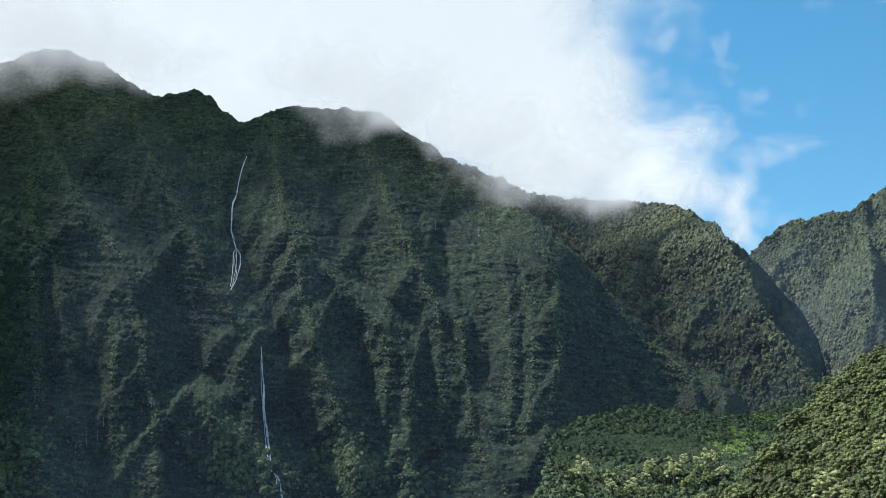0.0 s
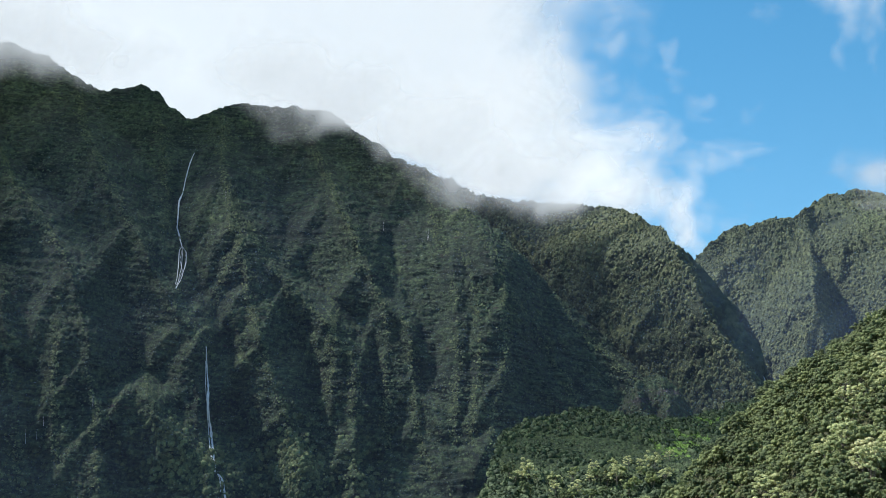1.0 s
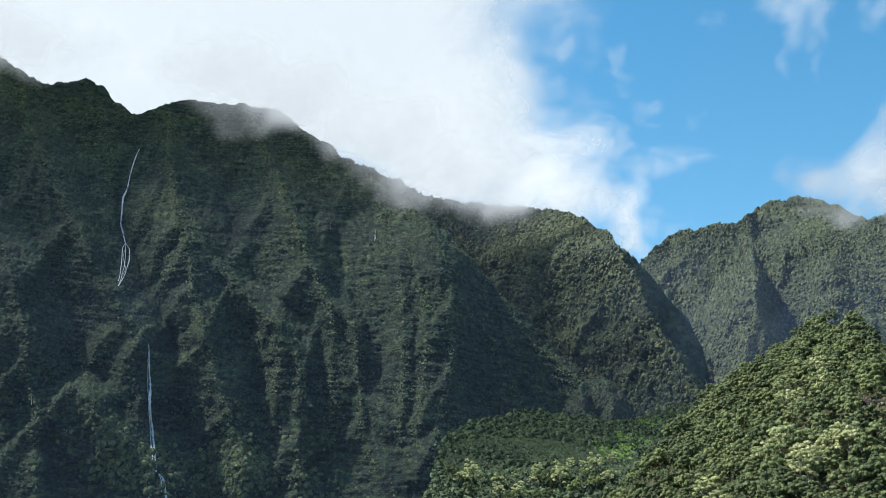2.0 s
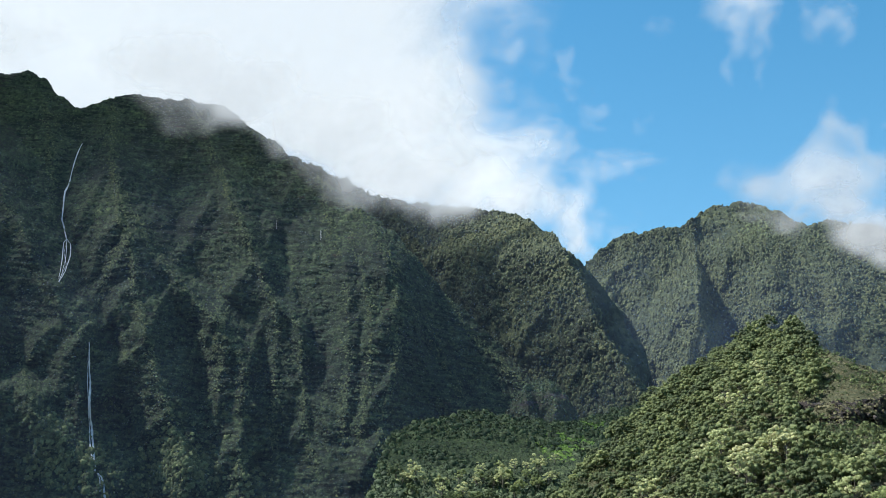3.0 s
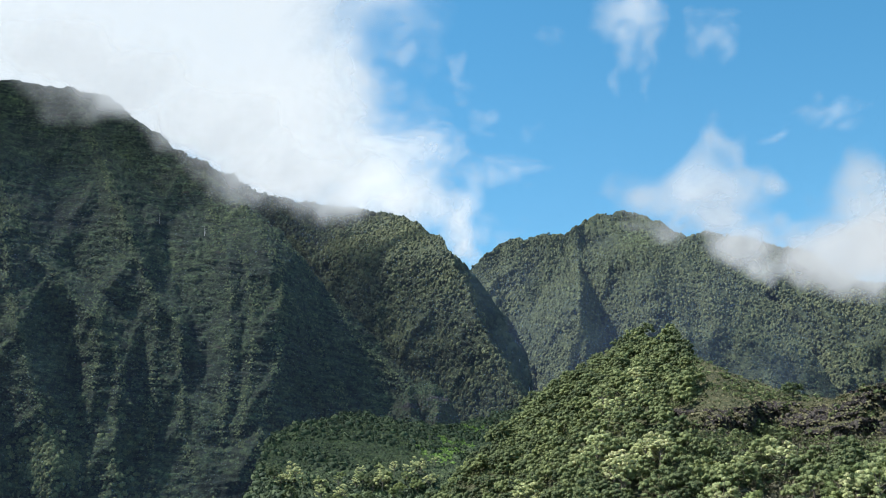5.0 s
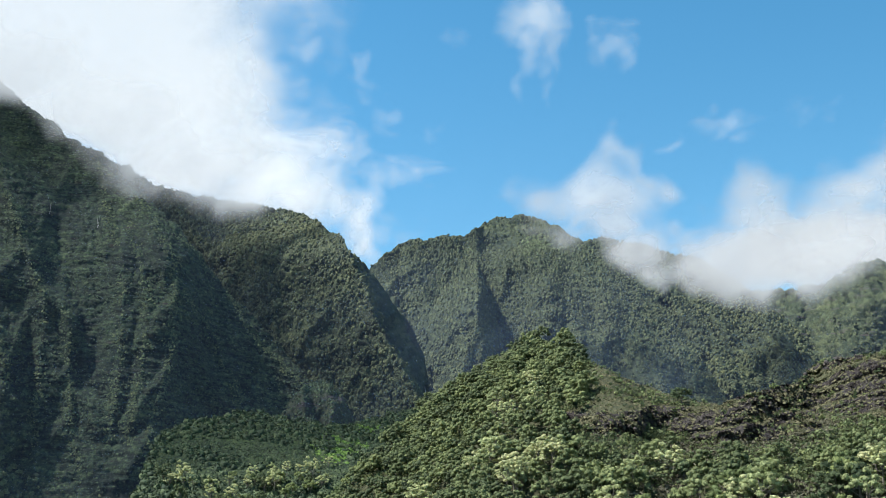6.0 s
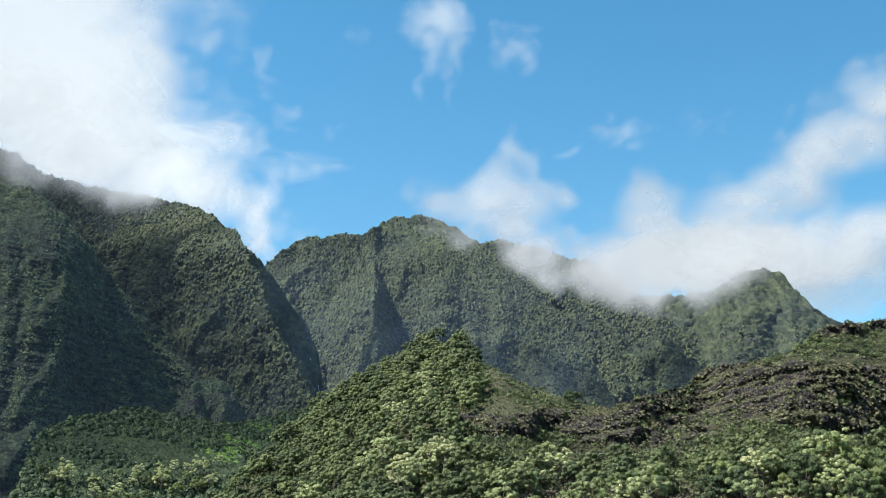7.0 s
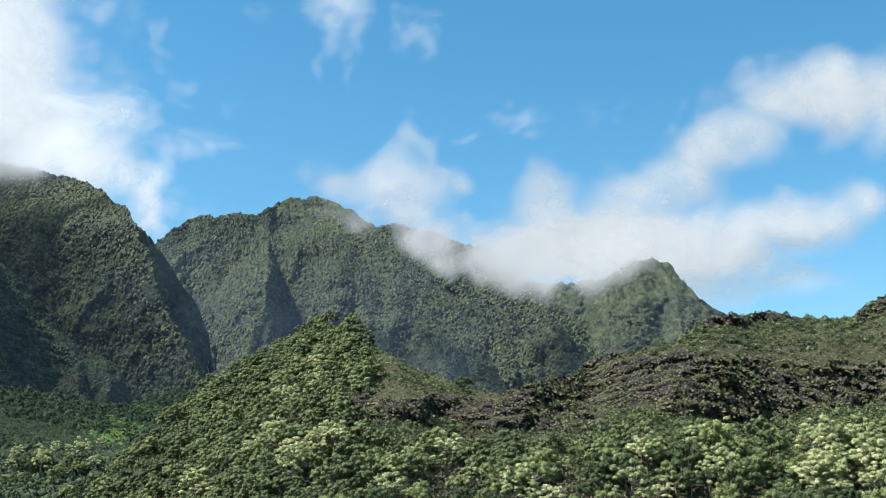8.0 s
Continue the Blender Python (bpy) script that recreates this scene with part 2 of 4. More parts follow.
F_BRUSH = foliage_material("brush_leaves", (0.048, 0.065, 0.04), (0.122, 0.153, 0.072), (0.215, 0.248, 0.108), False, 0.8, 0.3)

# ======== the mountains and hills: sheets of terrain, from foot to crest and down behind ========
def spur_offset(az, el, r, spurs, seed, fade=False):
    """How far ribs stand out of a wall towards the valley, in metres. A rib: corners from top to foot, height, flank steepness on its two sides."""
    warp = fbm(az * 1.1, el * 0.9, seed + 40, 4) * 0.2
    out = np.zeros_like(az)
    for points, height, left, right in spurs:
        p = np.array(points)[::-1]
        axis = np.interp(el, p[:, 1], p[:, 0])
        top, foot = p[-1, 1], p[0, 1]
        grow = smooth(top + 0.6, top - 0.35 * (top - foot), el)
        if fade:
            grow = grow * smooth(foot - 0.8, foot + 0.25 * (top - foot), el)
        d = np.radians(az + warp - axis) * r
        tent = height * grow - np.where(d > 0, d * left, -d * right)
        out = np.maximum(out, tent)
    return out


def branches(spurs, seed, gap, height, long):
    """Side ribs that leave a main rib to both sides and run down its flanks, as rain cuts them."""
    rng = np.random.default_rng(seed)
    ribs = []
    for points, *_ in spurs:
        p = np.array(points)[::-1]
        e, side = p[-1, 1] - 0.5 * gap, 1
        while e > p[0, 1] + 1.0:
            a, l = np.interp(e, p[:, 1], p[:, 0]), long * (0.6 + 0.8 * rng.random())
            out = side * l * (0.35 + 0.3 * rng.random())
            ribs.append(([(a, e), (a + 0.6 * out, e - 0.45 * l), (a + out, e - l)], height * (0.6 + 0.7 * rng.random()), 0.75, 0.75))
            side, e = -side, e - gap * (0.6 + 0.8 * rng.random())
    return ribs


def canopy(u, v, cell, seed):
    """Round heads of a closed cover of plants: height over the ground, and a tone for each head."""
    iu, iv = np.floor(u / cell), np.floor(v / cell)
    best, tone = np.zeros_like(u), np.full_like(u, 0.3)
    for du in (-1, 0, 1):
        for dv in (-1, 0, 1):
            a, b = iu + du, iv + dv
            cu, cv = (a + 0.5 + 0.42 * hashed(a, b, seed)) * cell, (b + 0.5 + 0.42 * hashed(a, b, seed + 1)) * cell
            rad = cell * (0.62 + 0.26 * hashed(a, b, seed + 2))
            h = rad * np.sqrt(np.maximum(0, 1 - ((u - cu) ** 2 + (v - cv) ** 2) / rad ** 2))
            tone = np.where(h > best, 0.5 + 0.3 * hashed(a, b, seed + 3), tone)
            best = np.maximum(best, h)
    return best, tone


def massif(crest, base_el, base_r, spurs, steep, step, rows, seed, flute, strata, slope_of=None, span=None, back=900.0, crumble=0.12, skirt=60.0, cover=(), rolling=1.0, gentle=False, minor=(), beds=0.0):
    """Grid of places of a mountainside seen from the valley: azimuth columns, from the foot up to the crest, then down the far side."""
    left, right = span or (crest[0][0], crest[-1][0])
    az1 = np.arange(left, right, -step)
    top = line(crest, az1) + crumble * fbm(az1 * 2.2, az1 * 0 + seed, seed, 4)
    foot = np.array([base_el(a) for a in az1]) if callable(base_el) else np.full_like(az1, base_el)
    top = np.maximum(top, foot + 0.3)
    v = np.linspace(0, 1, rows)[:, None]
    el = foot + (top - foot) * v
    az = np.broadcast_to(az1, el.shape)
    r = np.empty_like(el)
    r[0] = base_r(az1) if callable(base_r) else base_r
    for k in range(1, rows):
        c = 1 / np.tan(np.radians(slope_of(az1, el[k]) if slope_of else steep))
        z = r[k - 1] * np.tan(np.radians(el[k - 1]))
        r[k] = (r[k - 1] - c * z) / np.maximum(1 - c * np.tan(np.radians(el[k])), 0.15)
    arc, z = np.radians(az) * r, r * np.tan(np.radians(el))
    r = r - spur_offset(az, el, r, spurs, seed) - (spur_offset(az, el, r, minor, seed + 20, True) if minor else 0.0)
    wob = 14 * fbm(arc / 60, z / 90, seed + 9, 2)
    ridged = 1 - np.abs(fbm((arc + wob) / 55, z / 330, seed + 1, 3))
    r = r - flute * (ridged - 0.5) * 1.6 - 0.35 * flute * fbm((arc + wob) / 16, z / 60, seed + 5, 3)
    r = r - 9.0 * rolling * fbm((arc + 0.7 * z) / 45, (z - 0.5 * arc) / 70, seed + 7, 4)
    r = r - 0.22 * flute * fbm((arc + wob) / 9, z / 11, seed + 6, 3)
    r = r - strata * fbm(arc / 70, z / 7.5 + 2.2 * fbm(arc / 60, z / 40, seed + 3, 3), seed + 2, 3) * (0.6 + 0.8 * fbm(arc / 120, z / 90, seed + 16, 2))
    if beds:
        # old lava flows: upright risers with narrow planted treads between them
        for thick, share, k in ((15.0, 1.0, 0), (6.5, 0.5, 3)):
            n = (z - 0.05 * arc) / thick + 1.5 * fbm(arc / 150, z / 110, seed + 17 + k, 3)
            f = n - np.floor(n)
            there = smooth(-0.45, 0.35, fbm(arc / 60, z / 35, seed + 18 + k, 3) + 0.15)
            r = r - beds * share * there * (f - smooth(0.62, 1.0, f))
    front = place(az, el, r)
    tone = 0.35 + 0.3 * fbm(arc / 4, z / 4, seed + 13, 3)
    for cell, amount, patch, bias in cover:
        heads, shade = canopy(arc + 3 * fbm(arc / 30, z / 30, seed + 14, 2), r if gentle else z * 1.15, cell, seed + int(cell * 10))
        heads = heads * amount * (smooth(-0.4, 0.3, fbm(arc / patch, z / patch, seed + 15 + int(cell), 3) + bias) if patch else 1.0)
        out = np.stack([np.sin(np.radians(az)) * 0.8, -np.cos(np.radians(az)) * 0.8, az * 0 + 0.6], -1)
        front = front + out * heads[..., None]
        tone = np.where(heads > 0.15 * cell, shade * 0.75 + 0.25 * tone, tone * 0.8)
    tone = np.concatenate([tone[:1], tone, np.repeat(tone[-1:], 5, 0)], 0)
    away = np.stack([-np.sin(np.radians(az1)), np.cos(np.radians(az1)), az1 * 0], -1)
    behind = [front[-1] + away * d + np.array([0, 0, -0.75 * d]) for d in (6.0, 30.0, 120.0, 0.5 * back, back)]
    down = [front[0] + np.array([0, 0, -skirt])]
    return az, el, r, np.concatenate([np.stack(down), front, np.stack(behind)], 0), tone


CREST_A = [(34, 20.0), (29, 21.6), (25.03, 22.4), (23.61, 23.16), (21.79, 24.25), (20.09, 24.3), (18.47, 23.96), (17.24, 23.28), (15.87, 22.67), (14.98, 22.76), (13.71, 23.32),
           (12.74, 22.87), (11.94, 22.22), (10.94, 21.67), (10.1, 22.12), (9.21, 22.6), (8.13, 22.8), (5.79, 22.79), (3.28, 22.49), (1.69, 21.35), (0.44, 20.87),
           (-0.5, 19.9), (-2.66, 18.72), (-4.48, 17.66), (-6.12, 16.3), (-7.43, 14.81), (-8.48, 13.61), (-9.13, 13.01), (-10.25, 11.96), (-11.22, 11.06), (-12.16, 10.02),
           (-12.82, 9.29), (-14.5, 7.4), (-16, 5.5)]
SPURS_A = [
    ([(27, 22), (24.5, 17), (23, 10), (22, 2)], 130, 0.8, 1.0),
    ([(23.08, 22.3), (21.22, 20.19), (19.9, 18.28), (18.85, 17.14), (17.45, 15.38), (16.5, 13.97), (15.72, 11.91), (15.04, 8.38), (14.53, 6.94), (14.2, 3.0)], 105, 0.75, 1.05),
    ([(21.6, 16.5), (20.36, 14.61), (19.55, 12.9), (19.11, 10.6), (18.81, 8.3), (17.82, 3.0)], 75, 0.85, 1.2),
    ([(17.24, 23.2), (16.3, 20.6), (15.07, 18.4), (14.21, 17.0), (12.99, 15.2), (12.26, 14.0), (10.9, 12.3), (10.16, 11.2), (9.85, 10.0)], 95, 0.7, 1.3),
    ([(12.9, 10.0), (12.4, 8.4), (11.73, 6.91), (10.4, 5.6), (9.3, 4.4), (8.9, 3.0)], 120, 0.65, 1.1),
    ([(22.4, 7.4), (21.2, 5.9), (20.0, 4.6), (19.0, 2.6)], 110, 0.7, 1.0),
    ([(9.34, 22.5), (9.22, 20.04), (8.58, 16.78), (7.51, 14.22), (7.07, 11.87), (5.89, 8.6), (4.88, 5.82), (4.3, 3.5)], 85, 1.1, 0.8),
    ([(8.4, 18.0), (8.1, 15.8), (8.8, 13.5), (9.5, 11.4), (9.4, 10.6)], 45, 1.1, 1.1),
    ([(8.0, 17.0), (6.56, 14.72), (4.06, 12.4), (2.84, 11.47), (1.85, 9.58), (1.71, 7.24), (1.7, 3.0)], 80, 0.85, 1.0),
    ([(5.03, 22.3), (3.4, 19.0), (1.91, 15.99), (0.66, 13.14), (-1.05, 11.48), (-1.39, 8.64), (-1.73, 5.84), (-2.1, 3.0)], 75, 0.7, 0.9),
    ([(0.43, 20.7), (-3.09, 18.36), (-4.8, 16.66), (-5.97, 14.73), (-6.13, 11.89), (-5.95, 9.54), (-5.53, 7.21), (-5.12, 4.9), (-4.9, 3.0)], 115, 0.65, 0.6),
    ([(-5.81, 16.2), (-7.38, 14.9), (-8.61, 13.6), (-9.53, 11.8), (-10.73, 10.6), (-12.24, 9.1), (-13.5, 8.0)], 45, 0.6, 0.9),
]
# folds on the flanks of the main ribs
FOLDS_A = [
    ([(-2.0, 18.6), (-2.5, 16.4), (-3.3, 14.6), (-3.6, 12.0), (-3.5, 9.0), (-3.4, 5.5)], 22, 0.7, 0.85),
    ([(-3.6, 16.6), (-4.4, 14.4), (-4.8, 12.0), (-4.7, 9.5), (-4.3, 5.5)], 16, 0.7, 0.85),
    ([(-6.4, 13.6), (-7.8, 11.4), (-8.9, 9.6), (-9.6, 7.6)], 14, 0.7, 0.8),
    ([(0.6, 15.0), (0.2, 12.0), (0.0, 9.0), (0.2, 5.0)], 18, 0.7, 0.85),
    ([(3.4, 14.4), (3.0, 12.0), (2.9, 9.5), (3.2, 6.0)], 18, 0.7, 0.85),
    ([(12.6, 21.6), (12.1, 19.6), (12.0, 17.6), (11.8, 16.0)], 22, 0.8, 0.9),
    ([(21.5, 18.5), (21.0, 15.0), (20.6, 11.0), (20.2, 7.0)], 18, 0.7, 0.85),
    ([(16.9, 12.6), (16.7, 10.0), (16.6, 7.0), (16.3, 4.0)], 18, 0.7, 0.85),
]
CREST_B = [(3, 19.5), (0.28, 20.4), (-1.12, 19.99), (-2.98, 19.3), (-4.5, 18.39), (-6.63, 18.12), (-9.05, 17.94), (-10.84, 17.76), (-12.6, 17.37), (-13.73, 16.72), (-14.35, 16.45),
           (-15.09, 15.57), (-16.08, 14.79), (-16.7, 13.95), (-17.6, 12.75), (-18.5, 11.5), (-19.05, 10.2), (-19.25, 9.0), (-19.35, 8.0), (-19.6, 6)]
SPURS_B = [
    ([(-4.5, 18.4), (-6.5, 16.5), (-8.3, 14.5), (-9.9, 12), (-11.5, 9), (-12, 7)], 55, 0.6, 0.6),
    ([(-9.05, 17.8), (-9.85, 15.73), (-10.64, 13.96), (-12.27, 11.87), (-13.82, 9.53), (-14.82, 7.81)], 65, 0.6, 0.6),
    ([(-12.6, 17.3), (-13.3, 15.5), (-14.3, 13), (-15.3, 11), (-16, 8)], 55, 0.6, 0.6),
    ([(-14.7, 19.0), (-15.15, 15.43), (-15.6, 14.4), (-16.1, 13.4), (-16.6, 12), (-17.0, 10.9), (-17.9, 9.7), (-18.5, 8.6), (-19.0, 7.6)], 240, 0.9, 6.0),
]
CREST_C = [(-12, 10.5), (-14.3, 12.9), (-16.18, 14.84), (-16.88, 15.44), (-17.77, 16.1), (-19.59, 16.37), (-21.42, 16.63), (-22.3, 17.05), (-22.95, 17.34), (-24.4, 17.48), (-26.14, 16.88),
           (-27.3, 16.2), (-28.3, 15.51), (-30.04, 14.0), (-30.97, 13.27), (-33.0, 10.55), (-34.27, 7.99), (-35.4, 5.5)]
SPURS_C = [
    ([(-17.77, 16.1), (-18.9, 13.6), (-20.0, 11), (-20.6, 8)], 40, 0.8, 0.6),
    ([(-21.9, 14.9), (-21.78, 13.02), (-22.0, 11.29), (-22.2, 9.6), (-22.5, 8)], 230, 2.1, 6.0),
    ([(-24.31, 17.2), (-24.67, 15.44), (-25.61, 14), (-26.85, 11.98), (-28.66, 8)], 85, 0.7, 0.7),
    ([(-26.0, 16.6), (-27.6, 14.4), (-29.0, 12.2), (-30.2, 10.0), (-31.2, 7.5)], 75, 0.7, 0.6),
]
CREST_C2 = [(-22, 13.5), (-25, 15.4), (-28.59, 16.25), (-31.34, 15.5), (-32.7, 15.1), (-33.61, 14.9), (-34.5, 14.2), (-35.55, 13.44), (-36.57, 12.55), (-37.88, 11.35), (-38.7, 10.0), (-40.2, 8.0), (-42, 6.5)]
SPURS_C2 = [
    ([(-29.5, 16.0), (-30.8, 14.2), (-32.2, 12.6), (-33.8, 10.8), (-34.9, 8.5)], 90, 0.8, 1.0),
    ([(-31.4, 15.4), (-33.0, 13.4), (-34.6, 11.6), (-35.8, 9.6), (-36.4, 7.5)], 80, 0.8, 1.0),
    ([(-34.0, 14.6), (-35.8, 12.6), (-37.0, 10.8), (-37.6, 8.0)], 90, 0.8, 1.1),
]
CREST_D = [(-30, 12.2), (-33, 12.6), (-35.54, 13.1), (-37.31, 13.0), (-39.41, 13.15), (-41.07, 14.01), (-42.1, 14.02), (-43.1, 13.77), (-43.78, 12.88), (-44.57, 11.84), (-45.65, 11.07), (-48, 9.6), (-54, 8)]
SPURS_D = [
    ([(-41.5, 14), (-41.2, 12), (-40.6, 10), (-40, 7)], 120, 0.7, 0.8),
    ([(-43.1, 13.7), (-43.4, 12), (-43.6, 9.5), (-44, 7)], 90, 0.8, 0.9),
    ([(-38.3, 12.6), (-38.2, 11), (-38.5, 8)], 70, 0.8, 0.9),
]
CREST_APRON = [(8, 1.6), (0, 2.0), (-4, 2.4), (-5.0, 3.2), (-5.4, 5.0), (-6.0, 6.3), (-7.3, 6.8), (-8.8, 7.15), (-10.7, 7.35), (-12.2, 7.0), (-14.8, 6.7), (-16.3, 7.0), (-17.8, 7.4), (-19.1, 7.9), (-22, 8.0)]
CREST_HILL = [(-9, 0.9), (-12, 1.8), (-14.54, 3.08), (-15.97, 4.54), (-17.7, 6.24), (-19.46, 7.71), (-20.8, 8.61), (-21.84, 9.45), (-23.2, 10.5), (-24.84, 11.2), (-26, 11.0), (-26.84, 10.4),
              (-28.53, 9.6), (-30.18, 8.85), (-32.08, 8.1), (-33.95, 7.75), (-36.33, 8.45), (-37.8, 8.65), (-38.4, 9.3), (-39.73, 9.7), (-41.32, 9.85), (-42.76, 10.0), (-43.64, 10.4),
              (-44.5, 11.25), (-46.24, 11.37), (-47.64, 11.45), (-48.98, 11.1), (-50.33, 11.0), (-51.5, 10.95), (-52.23, 11.4), (-53.54, 12.0), (-58, 12.6), (-64, 12)]

# dark lava ledges on the near hill: corners of the ledge's top and foot
LEDGES = [
    ([(-26.4, 7.6), (-28.5, 7.4), (-31, 7.6), (-34, 7.5), (-36.5, 7.4), (-38.5, 7.8)], [(-26.4, 6.6), (-28.5, 6.3), (-31, 6.3), (-34, 5.8), (-36.5, 5.9), (-38.5, 6.1)]),
    ([(-33.8, 7.9), (-35, 8.4), (-37.8, 8.6), (-38.6, 8.6)], [(-33.8, 7.2), (-35, 7.2), (-37.8, 7.3), (-38.6, 7.6)]),
    ([(-38.0, 9.3), (-39.5, 9.6), (-41.3, 9.7), (-43.0, 9.7), (-46.0, 9.4), (-53, 8.6), (-60, 8.6)],
     [(-38.0, 7.6), (-39.5, 7.1), (-41.3, 6.8), (-43.16, 6.5), (-45.87, 6.0), (-48.6, 6.4), (-60, 6.8)]),
    ([(-24.6, 3.5), (-25.4, 3.4), (-25.8, 3.3)], [(-24.6, 2.9), (-25.4, 2.8), (-25.8, 2.9)]),
    ([(-43.9, 11.0), (-45, 11.35), (-47.6, 11.45), (-49, 11.1)], [(-43.9, 10.6), (-45, 10.9), (-47.6, 11.1), (-49, 10.85)]),
    ([(-51.6, 11.0), (-53.5, 12.0), (-56, 12.3)], [(-51.6, 10.5), (-53.5, 11.2), (-56, 11.5)]),
]


def ledge_share(az, el, fade=0.5):
    out = np.zeros_like(el)
    for top, foot in LEDGES:
        t, f = line(top, az), line(foot, az)
        inside = smooth(top[-1][0] - 0.5, top[-1][0] + fade - 0.5, az) * smooth(top[0][0] + 0.5, top[0][0] + 0.5 - fade, az)
        out = np.maximum(out, inside * smooth(f - 0.15, f + 0.08, el) * smooth(t + 0.15, t - 0.05, el))
    return out


def hill_slope(az, el):
    rock = ledge_share(az, el + 0.12 * fbm(az * 1.7, el * 0, 77, 3), 3.5)
    return 24 + 6 * fbm(az * 0.25, el * 0.4, 31, 2) + 26 * rock


def cliff_slope(az, el):
    """Upright fluted foot, slopes lying back above."""
    return 67 - 11 * smooth(9.0, 15.5, el) - 12 * smooth(-5.5, -8.5, az) * smooth(14, 9, el)


def ridge_slope(az, el):
    """A forested face with one short scarp and a light shelf over it."""
    near = smooth(-21.6, -22.2, az) * smooth(-26.2, -25.0, az)
    rim = 14.8 + 0.1 * np.maximum(-23.5 - az, 0)
    return 50 + near * (26 * smooth(rim - 0.55, rim - 0.35, el) * smooth(rim + 0.08, rim - 0.08, el) - 16 * smooth(rim + 0.05, rim + 0.2, el) * smooth(rim + 1.3, rim + 0.8, el))


def hill_foot(az):
    return np.interp(-az, (9, 16, 22, 30, 40, 50, 64), (520, 430, 345, 310, 290, 270, 260))


SPURS_A = [(points, 1.25 * height, 1.0 * left, 1.15 * right) for points, height, left, right in SPURS_A]
AZ_A, EL_A, R_A, P_A, T_A = massif(CREST_A, 1.8, 1330.0, SPURS_A, 63, 0.062, 305, 11, 2.0, 1.4, slope_of=cliff_slope, span=(30, -15.5), cover=[(7.0, 0.42, 70, 0.0), (4.2, 0.7, 45, 0.3)], rolling=0.25,
                                   beds=4.6, minor=branches(SPURS_A[:-1], 5, 1.7, 17, 3.6) + FOLDS_A)
AZ_B, EL_B, R_B, P_B, T_B = massif(CREST_B, 4.0, 1480.0, SPURS_B, 66, 0.07, 180, 23, 2.5, 1.5, cover=[(7.0, 0.75, 0, 0)], rolling=0.4, minor=branches(SPURS_B[:3], 6, 1.8, 9, 2.6))
AZ_C, EL_C, R_C, P_C, T_C = massif(CREST_C, 4.0, 1900.0, SPURS_C, 50, 0.07, 180, 37, 6, 1.2, slope_of=ridge_slope, cover=[(8.0, 0.7, 0, 0)], rolling=0.9, minor=branches(SPURS_C, 7, 2.0, 24, 2.6))
AZ_C2, EL_C2, R_C2, P_C2, T_C2 = massif(CREST_C2, 4.0, 2160.0, SPURS_C2, 50, 0.075, 160, 43, 6, 1.2, cover=[(8.5, 0.7, 0, 0)], rolling=0.9, minor=branches(SPURS_C2, 8, 1.8, 24, 2.4))
AZ_D, EL_D, R_D, P_D, T_D = massif(CREST_D, 4.0, 2500.0, SPURS_D, 50, 0.085, 110, 53, 10, 1.0, cover=[(11.0, 1.2, 0, 0)])
AZ_V, EL_V, R_V, P_V, T_V = massif(CREST_APRON, 1.2, 560.0, [], 17, 0.08, 125, 61, 8, 0.5, crumble=0.1, rolling=0.4, gentle=True, cover=[(2.0, 0.5, 40, 0.3)])
AZ_H, EL_H, R_H, P_H, T_H = massif(CREST_HILL, 0.8, hill_foot, [
    ([(-24.84, 11.2), (-23.4, 8.5), (-22.6, 5), (-22, 2)], 26, 0.5, 0.45),
    ([(-26.6, 8.5), (-26, 6), (-25, 3), (-24.5, 1)], 16, 0.6, 0.6),
    ([(-44.6, 11), (-43, 8), (-40, 5), (-38, 1)], 14, 0.4, 0.4)],
    24, 0.068, 195, 71, 2.5, 0.35, slope_of=hill_slope, back=400.0, crumble=0.08, rolling=0.15, gentle=True, cover=[(1.5, 0.55, 20, 0.2)])

ROCK_H = np.zeros(P_H.shape[:2])
ROCK_H[1:-5] = ledge_share(AZ_H, EL_H + 0.12 * fbm(AZ_H * 1.7, EL_H * 0, 77, 3))
# broken faces: the ledges climb in small steps, blocks standing in and out, with grass on the treads
arc_h, z_h = np.radians(AZ_H) * R_H, P_H[1:-5, :, 2]
step_no = z_h / 6.5 + 2.2 * fbm(arc_h / 45, z_h / 22, 80, 4)
tread = step_no - np.floor(step_no)
terrace = 4.5 * (smooth(0.5, 1.0, tread) - tread) * smooth(-0.5, 0.4, fbm(arc_h / 30, z_h / 12, 86, 2))
blocks = np.floor(3 * fbm(arc_h / 1.5, z_h / 7, 81, 2)) / 3 * 2.3 + 1.1 * fbm(arc_h / 1.5, z_h / 1.5, 83, 3) + 2.4 * fbm(arc_h / 10, z_h / 6, 85, 3)
cracks = 1.5 * smooth(0.16, 0.0, np.abs(fbm(arc_h / 2.2, z_h / 16, 89, 2)))
push = ((blocks - terrace - cracks) * ROCK_H[1:-5])[..., None] * np.stack([np.sin(np.radians(AZ_H)), -np.cos(np.radians(AZ_H)), AZ_H * 0], -1)
bare = ROCK_H[1:-5] * smooth(0.85, 0.5, tread + 0.75 * fbm(arc_h / 9, z_h / 5, 84, 4))
P_H[1:-5] += push
BARE_H = np.zeros(P_H.shape[:2])
BARE_H[1:-5] = bare

